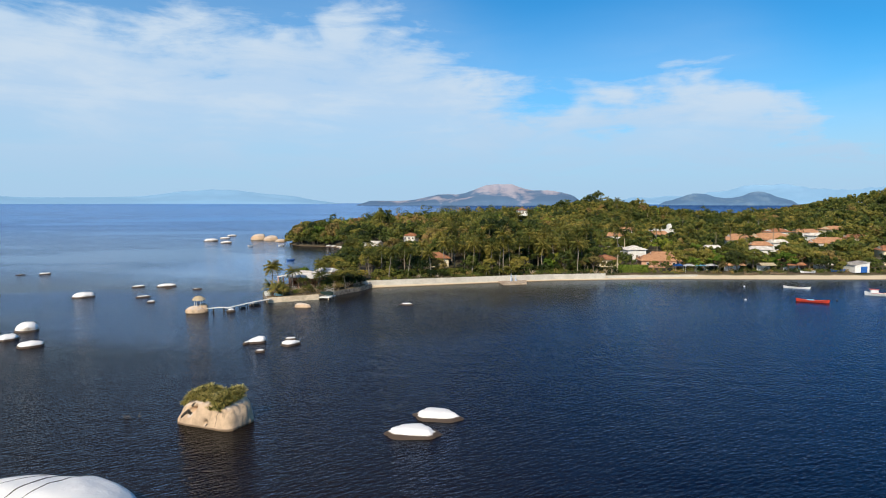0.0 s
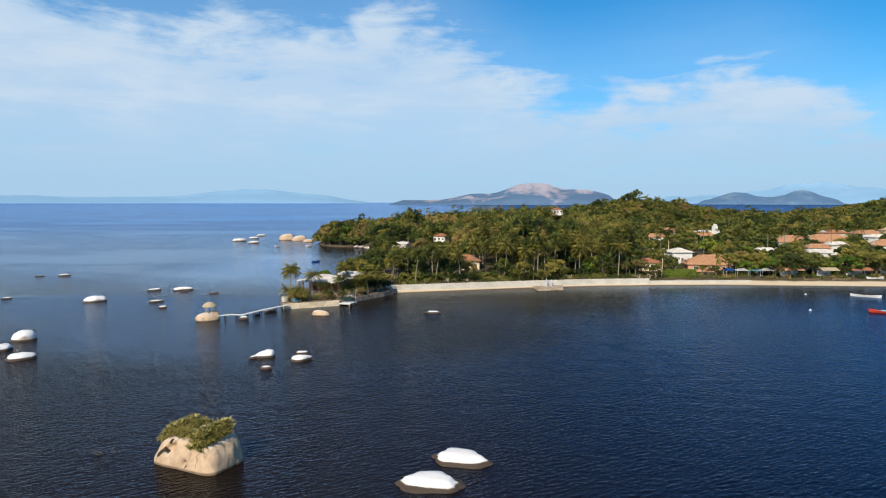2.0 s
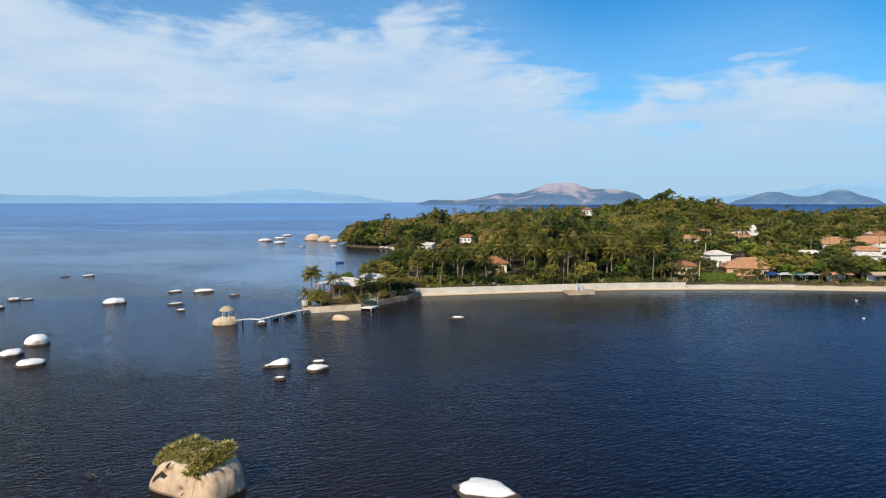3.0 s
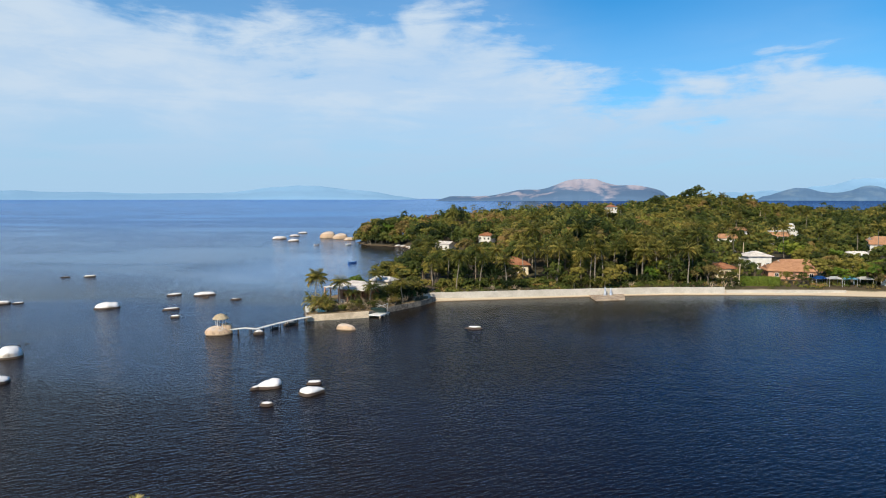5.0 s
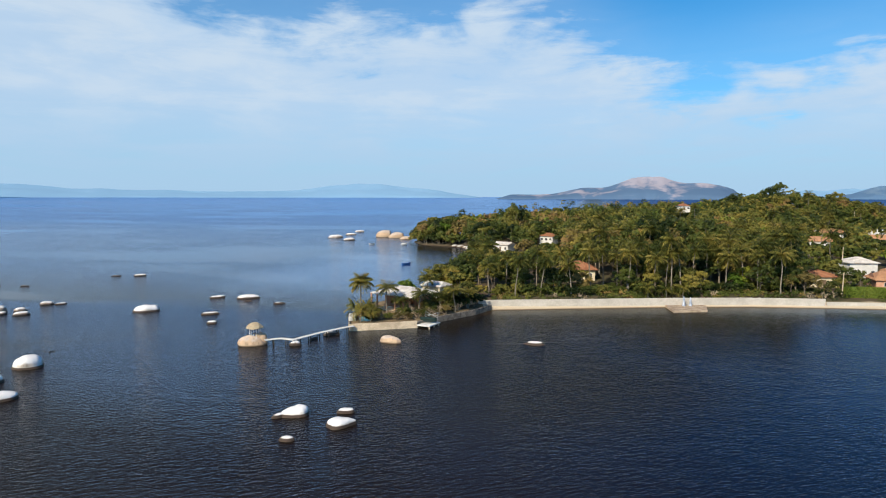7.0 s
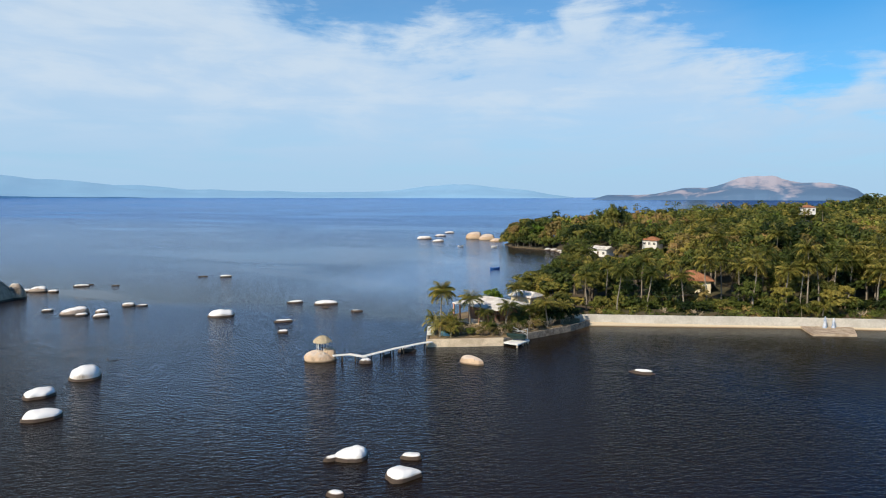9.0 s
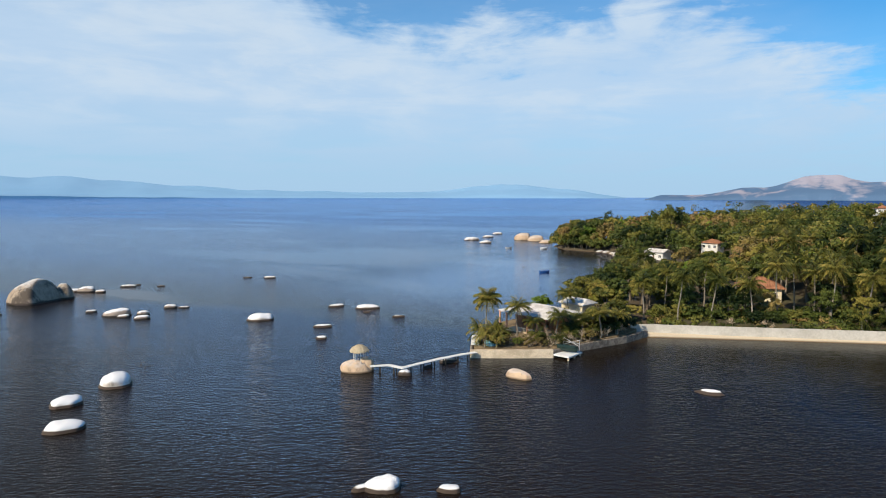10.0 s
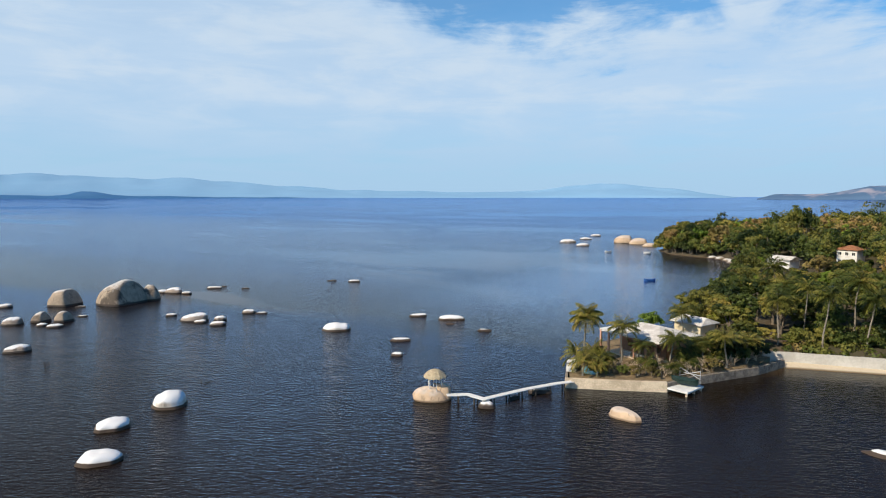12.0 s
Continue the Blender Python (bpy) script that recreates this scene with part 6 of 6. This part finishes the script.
for x, y, tn, w, mt, lab in ((113, 253.2, 4, 6.5, M_TILE, "open beach kiosk with an orange tiled roof"), (126, 253.8, 6, 5.5, M_THATCH, "open beach kiosk with a thatched roof"),
                             (138, 255.0, 5, 7.0, M_TILE_OLD, "open beach kiosk with a brown tiled roof"), (150.5, 256.6, 8, 5.5, M_GREYROOF, "open beach kiosk with a grey sheet roof")):
    kiosk(x, y, tn, w, mt, lab)


def hedge():
    e = empty("hedge", pose(71.5, 250.6, ground_z(71.5, 250.6), 0, 0, 5), "clipped green hedge behind the beach", "hedge")
    rng = np.random.default_rng(4)
    n = 4400
    p = np.stack([rng.uniform(-6, 6, n), rng.uniform(-1, 1, n), rng.uniform(0, 2.6, n)], -1)
    side = rng.integers(0, 3, n)
    p[side == 0, 1] = -1
    p[side == 1, 2] = 2.6
    v = leaf_cloud(rng, [(0, 0, 0)], [0.12], n, 0.2)[0].reshape(n, 3, 3) + p[:, None, :]
    meshpart("foliage", fromarrays("foliage", v.reshape(-1, 3), np.arange(3 * n).reshape(-1, 3)), M_HEDGE, e)
    part("core", boxm(-5.9, 5.9, -0.85, 0.9, -0.2, 2.5), M_HEDGE, e)


hedge()


# ---- the rock with plants, and its neighbours ----
def planted_rock():
    bm = bmesh.new()
    bmesh.ops.create_icosphere(bm, subdivisions=5, radius=1.0)
    for v in bm.verts:
        d = v.co.copy()
        s = (abs(d.x) ** 5.5 + abs(d.y) ** 5.5 + abs(d.z) ** 4.0) ** (-1 / 5.0)
        d = d * s * (0.97 + 0.07 * noise.noise(d * 1.3 + Vector((9, 1, 2))) + 0.03 * noise.noise(d * 5))
        z = d.z
        taper = 1 - 0.16 * max(0, z)
        # a few worn hollows in the face
        k = noise.noise(Vector((d.x * 1.1 + 3, d.y * 1.1, 0.9 * z)))
        cut = 0.05 * max(0, k - 0.15)
        dark = sum(0.75 * math.exp(-((d.x * 5 - hx) ** 2 / wx ** 2 + (z * 3.9 - hz) ** 2 / wz ** 2)) for hx, hz, wx, wz in ((-2.6, 2.1, 0.35, 0.5), (-1.9, 2.5, 0.2, 0.35), (0.6, 0.8, 0.2, 0.3)))
        d.y += dark if d.y < -0.3 else 0
        v.co = Vector((d.x * 4.85 * taper * (1 - cut) + 0.2 * z, d.y * 2.9 * taper * (1 - cut) + 0.3 * max(z, 0), z * (3.75 + 0.22 * d.x + 0.25 * d.y) if z > 0 else z * 1.5))
    ob = tagged(part("boulder", bm, M_CREAMROCK, smooth=True), "tall square-sided boulder with plants growing on its top", "boulder")
    ob.matrix_world = pose(-34.1, 84.5, 0, 0, 0, -22)
    e = empty("rock_plants", pose(-34.1, 84.5, 3.6, 0, 0, -22), "dense yellow-green spiky plants covering the boulder top", "plants")
    rng = np.random.default_rng(12)
    face = BVHTree.FromPolygons([v.co for v in ob.data.vertices], [p.vertices[:] for p in ob.data.polygons])
    # rosettes of narrow upright blades, heaped at both ends and hanging over the front
    verts = []
    for k in range(900):
        a, u = rng.random() * 6.283, math.sqrt(rng.random())
        px, py = 4.5 * u * math.cos(a) - 0.2, 3.0 * u * math.sin(a)
        if math.hypot((px - 0.5) / 1.6, (py - 1.0) / 1.5) < 1 or px > 3.7 or (py < -1.7 and not 0.9 < px < 3.6):
            continue
        hit = face.ray_cast(Vector((px, py, 9)), Vector((0, 0, -1)))[0]
        if hit is None or hit.z < 1.9:
            continue
        heap = 0.85 * math.exp(-((px + 2.9) / 1.2) ** 2) + 0.80 * math.exp(-((px - 2.5) / 1.1) ** 2)
        hang = max(0.0, -py / 3.0 - 0.5)
        base = np.array([px, py, hit.z - 3.6 + heap * rng.uniform(0.0, 1.0)])
        for j in range(14):
            b = rng.random() * 6.283
            d = np.array([math.cos(b), math.sin(b) - (0.35 if hang > 0.1 else 0), rng.uniform(0.5, 1.8)])
            d /= np.linalg.norm(d)
            ln = rng.uniform(0.5, 1.25)
            sd = np.array([-math.sin(b), math.cos(b), 0]) * 0.065
            mid = base + d * ln * 0.6
            tip = mid + (d - np.array([0, 0, 0.7])) * ln * 0.4
            verts += [base - sd, base + sd, mid + sd, mid - sd, mid - sd, mid + sd, tip + sd * 0.2, tip - sd * 0.2]
    v = np.array(verts)
    meshpart("foliage", fromarrays("foliage", v, quads(len(v) // 4)), M_SUCC, e)
    return ob


plant_rock = planted_rock()
big = rock(-39.6, 55.6, 21.3, 4.6, 4, 0.72, 301, M_BLEACHED, "huge flat white-bleached boulder with dark cracks", name="boulder", flat=0.8, sub=5)


def crack_shade(ob, start, end, axis, radius, seed):
    """Painted shade of a crack: a thin wandering dark tube laid into the surface of a rock."""
    tree_bvh = BVHTree.FromPolygons([v.co for v in ob.data.vertices], [p.vertices[:] for p in ob.data.polygons])
    pts = []
    for i in range(15):
        u = i / 14
        p = Vector(start).lerp(Vector(end), u) + Vector((0.22, 0.22, 0.22)) * noise.noise(Vector((u * 5, seed, 0)))
        hit = tree_bvh.ray_cast(p, Vector(axis))
        if hit[0] is not None:
            pts.append(hit[0])
    if len(pts) > 3:
        part("crack_shade", tube(bmesh.new(), pts, [radius * (0.4 + 0.6 * math.sin(math.pi * (i + 0.5) / len(pts))) for i in range(len(pts))], 5), M_CRACK_SHADE, ob)


down = (0, 0, -1)
crack_shade(big, (-1.5, -3.0, 9), (0.6, 5.2, 9), down, 0.07, 1)
crack_shade(big, (0.3, -3.0, 9), (2.0, 4.6, 9), down, 0.06, 2)
crack_shade(big, (-3.4, 0.4, 9), (-0.6, 3.6, 9), down, 0.05, 3)
# short thick dark tubes drawn as the shade in the hollows of the face
for a_, b_, r_, s_ in (((-3.5, -9, 0.9), (-2.7, -9, 1.9), 0.22, 4), ((-2.8, -9, 1.9), (-2.35, -9, 1.3), 0.18, 5), ((-2.2, -9, 2.4), (-1.85, -9, 2.9), 0.19, 6), ((0.6, -9, 0.25), (0.8, -9, 0.8), 0.14, 7), ((2.3, -9, 0.4), (2.5, -9, 2.4), 0.03, 8)):
    crack_shade(plant_rock, a_, b_, (0, 1, 0), r_, s_)
for i, (x, y, w, h) in enumerate(((-83, 417.5, 6, 1.5), (-79, 413.5, 7, 1.6), (-75, 408, 6, 1.5), (-72.5, 403, 5, 1.8), (-70, 397, 7, 1.9), (-68, 391, 5, 1.3), (-66, 384, 5, 1.4), (-64.5, 377, 6, 1.5), (-63, 369, 7, 1.8), (-61.5, 361, 5, 1.5), (-60, 353, 4, 1.2))):
    rock(x, y, w, h, 50 + i * 31, 0.7, 330 + i, M_BOULDER, "pale boulder on the cove shore", "cove shore boulders", sub=3, name="boulder")


# ---- bare bushes, driftwood and buoys ----
def branches(bm, rng, p, d, ln, r, depth):
    q = p + d * ln
    tube(bm, [p, (p + q) / 2 + Vector(rng.normal(size=3)) * ln * 0.06, q], [r, r * 0.8, r * 0.6], 4)
    if depth:
        for _ in range(3 if depth > 1 else 2):
            nd = (d + Vector(rng.normal(size=3)) * 0.55 + Vector((0, 0, 0.12))).normalized()
            branches(bm, rng, p + d * ln * rng.uniform(0.55, 1.0), nd, ln * rng.uniform(0.6, 0.8), r * 0.55, depth - 1)


M_BARE = plain("bleached_branches", (0.34, 0.25, 0.16), (0.56, 0.45, 0.32), 3.0, 0.9, 0.2)


def bare_bush(x, y, z, h, seed):
    bm = bmesh.new()
    rng = np.random.default_rng(seed)
    for _ in range(4):
        d = Vector((rng.normal() * 0.5, rng.normal() * 0.5, 1)).normalized()
        branches(bm, rng, Vector((rng.normal() * 0.15, rng.normal() * 0.15, -0.15)), d, h * 0.38, 0.075, 3)
    ob = tagged(part("bare_bush", bm, M_BARE), "leafless bush with pale dry branches", "bush", "bare bushes")
    ob.matrix_world = pose(x, y, z, 0, 0, seed * 50)


for i, (x, y, h) in enumerate(((-42.2, 199.2, 3.6), (-39.6, 201.4, 3.8), (-44.2, 195.0, 2.8), (-37.2, 207.6, 3.2), (-45.6, 196.2, 3.4), (-47.4, 193.2, 2.8), (-36.0, 208.6, 3.2), (-49.6, 194.6, 3.2), (-51.4, 192.8, 2.8), (-46.6, 198.6, 3.6), (-43.6, 197.6, 3.4), (-41.0, 198.6, 3.6), (-38.4, 204.6, 3.4), (-33.4, 214.4, 3.0), (-34.6, 211.4, 3.4))):
    bare_bush(x, y, 1.42, h, i + 3)
for i, (x, y, h) in enumerate(((59.5, 247.4, 3.2), (62.5, 248.2, 2.8), (56.0, 246.8, 3.0), (30, 243.0, 3.0), (-6.0, 231.0, 3.2), (-13, 229.5, 2.6))):
    bare_bush(x, y, ground_z(x, y), h, i + 20)


def driftwood(x, y, seed):
    bm = bmesh.new()
    rng = np.random.default_rng(seed)
    for _ in range(3):
        branches(bm, rng, Vector((0, 0, -0.2)), Vector((rng.normal(), rng.normal(), 0.45)).normalized(), 0.9, 0.06, 2)
    ob = tagged(part("driftwood", bm, M_DARKWOOD), "dark waterlogged branch sticking out of the water", "driftwood", "driftwood")
    ob.matrix_world = pose(x, y, 0, 0, 0, seed * 40)


driftwood(-138.5, 142.4, 2)
driftwood(-105.8, 152.8, 5)
driftwood(-46.0, 85.5, 9)


def buoy(x, y, mat, label):
    e = empty("buoy", pose(x, y, 0), label, "buoy", "mooring buoys")
    bm = bmesh.new()
    bmesh.ops.create_icosphere(bm, subdivisions=2, radius=0.36)
    part("float", bm, mat, e, smooth=True)
    part("ring", tube(bmesh.new(), [(0, 0, 0.3), (0, 0, 0.52)], [0.05, 0.05], 6), M_METAL, e)


buoy(103.1, 223.1, M_BOATWHITE, "small white mooring buoy off the beach")
buoy(89.1, 192.6, M_BOATWHITE, "small white mooring buoy off the beach")
buoy(116.3, 191.4, M_DARKWOOD, "small dark mooring buoy beside the red boat")
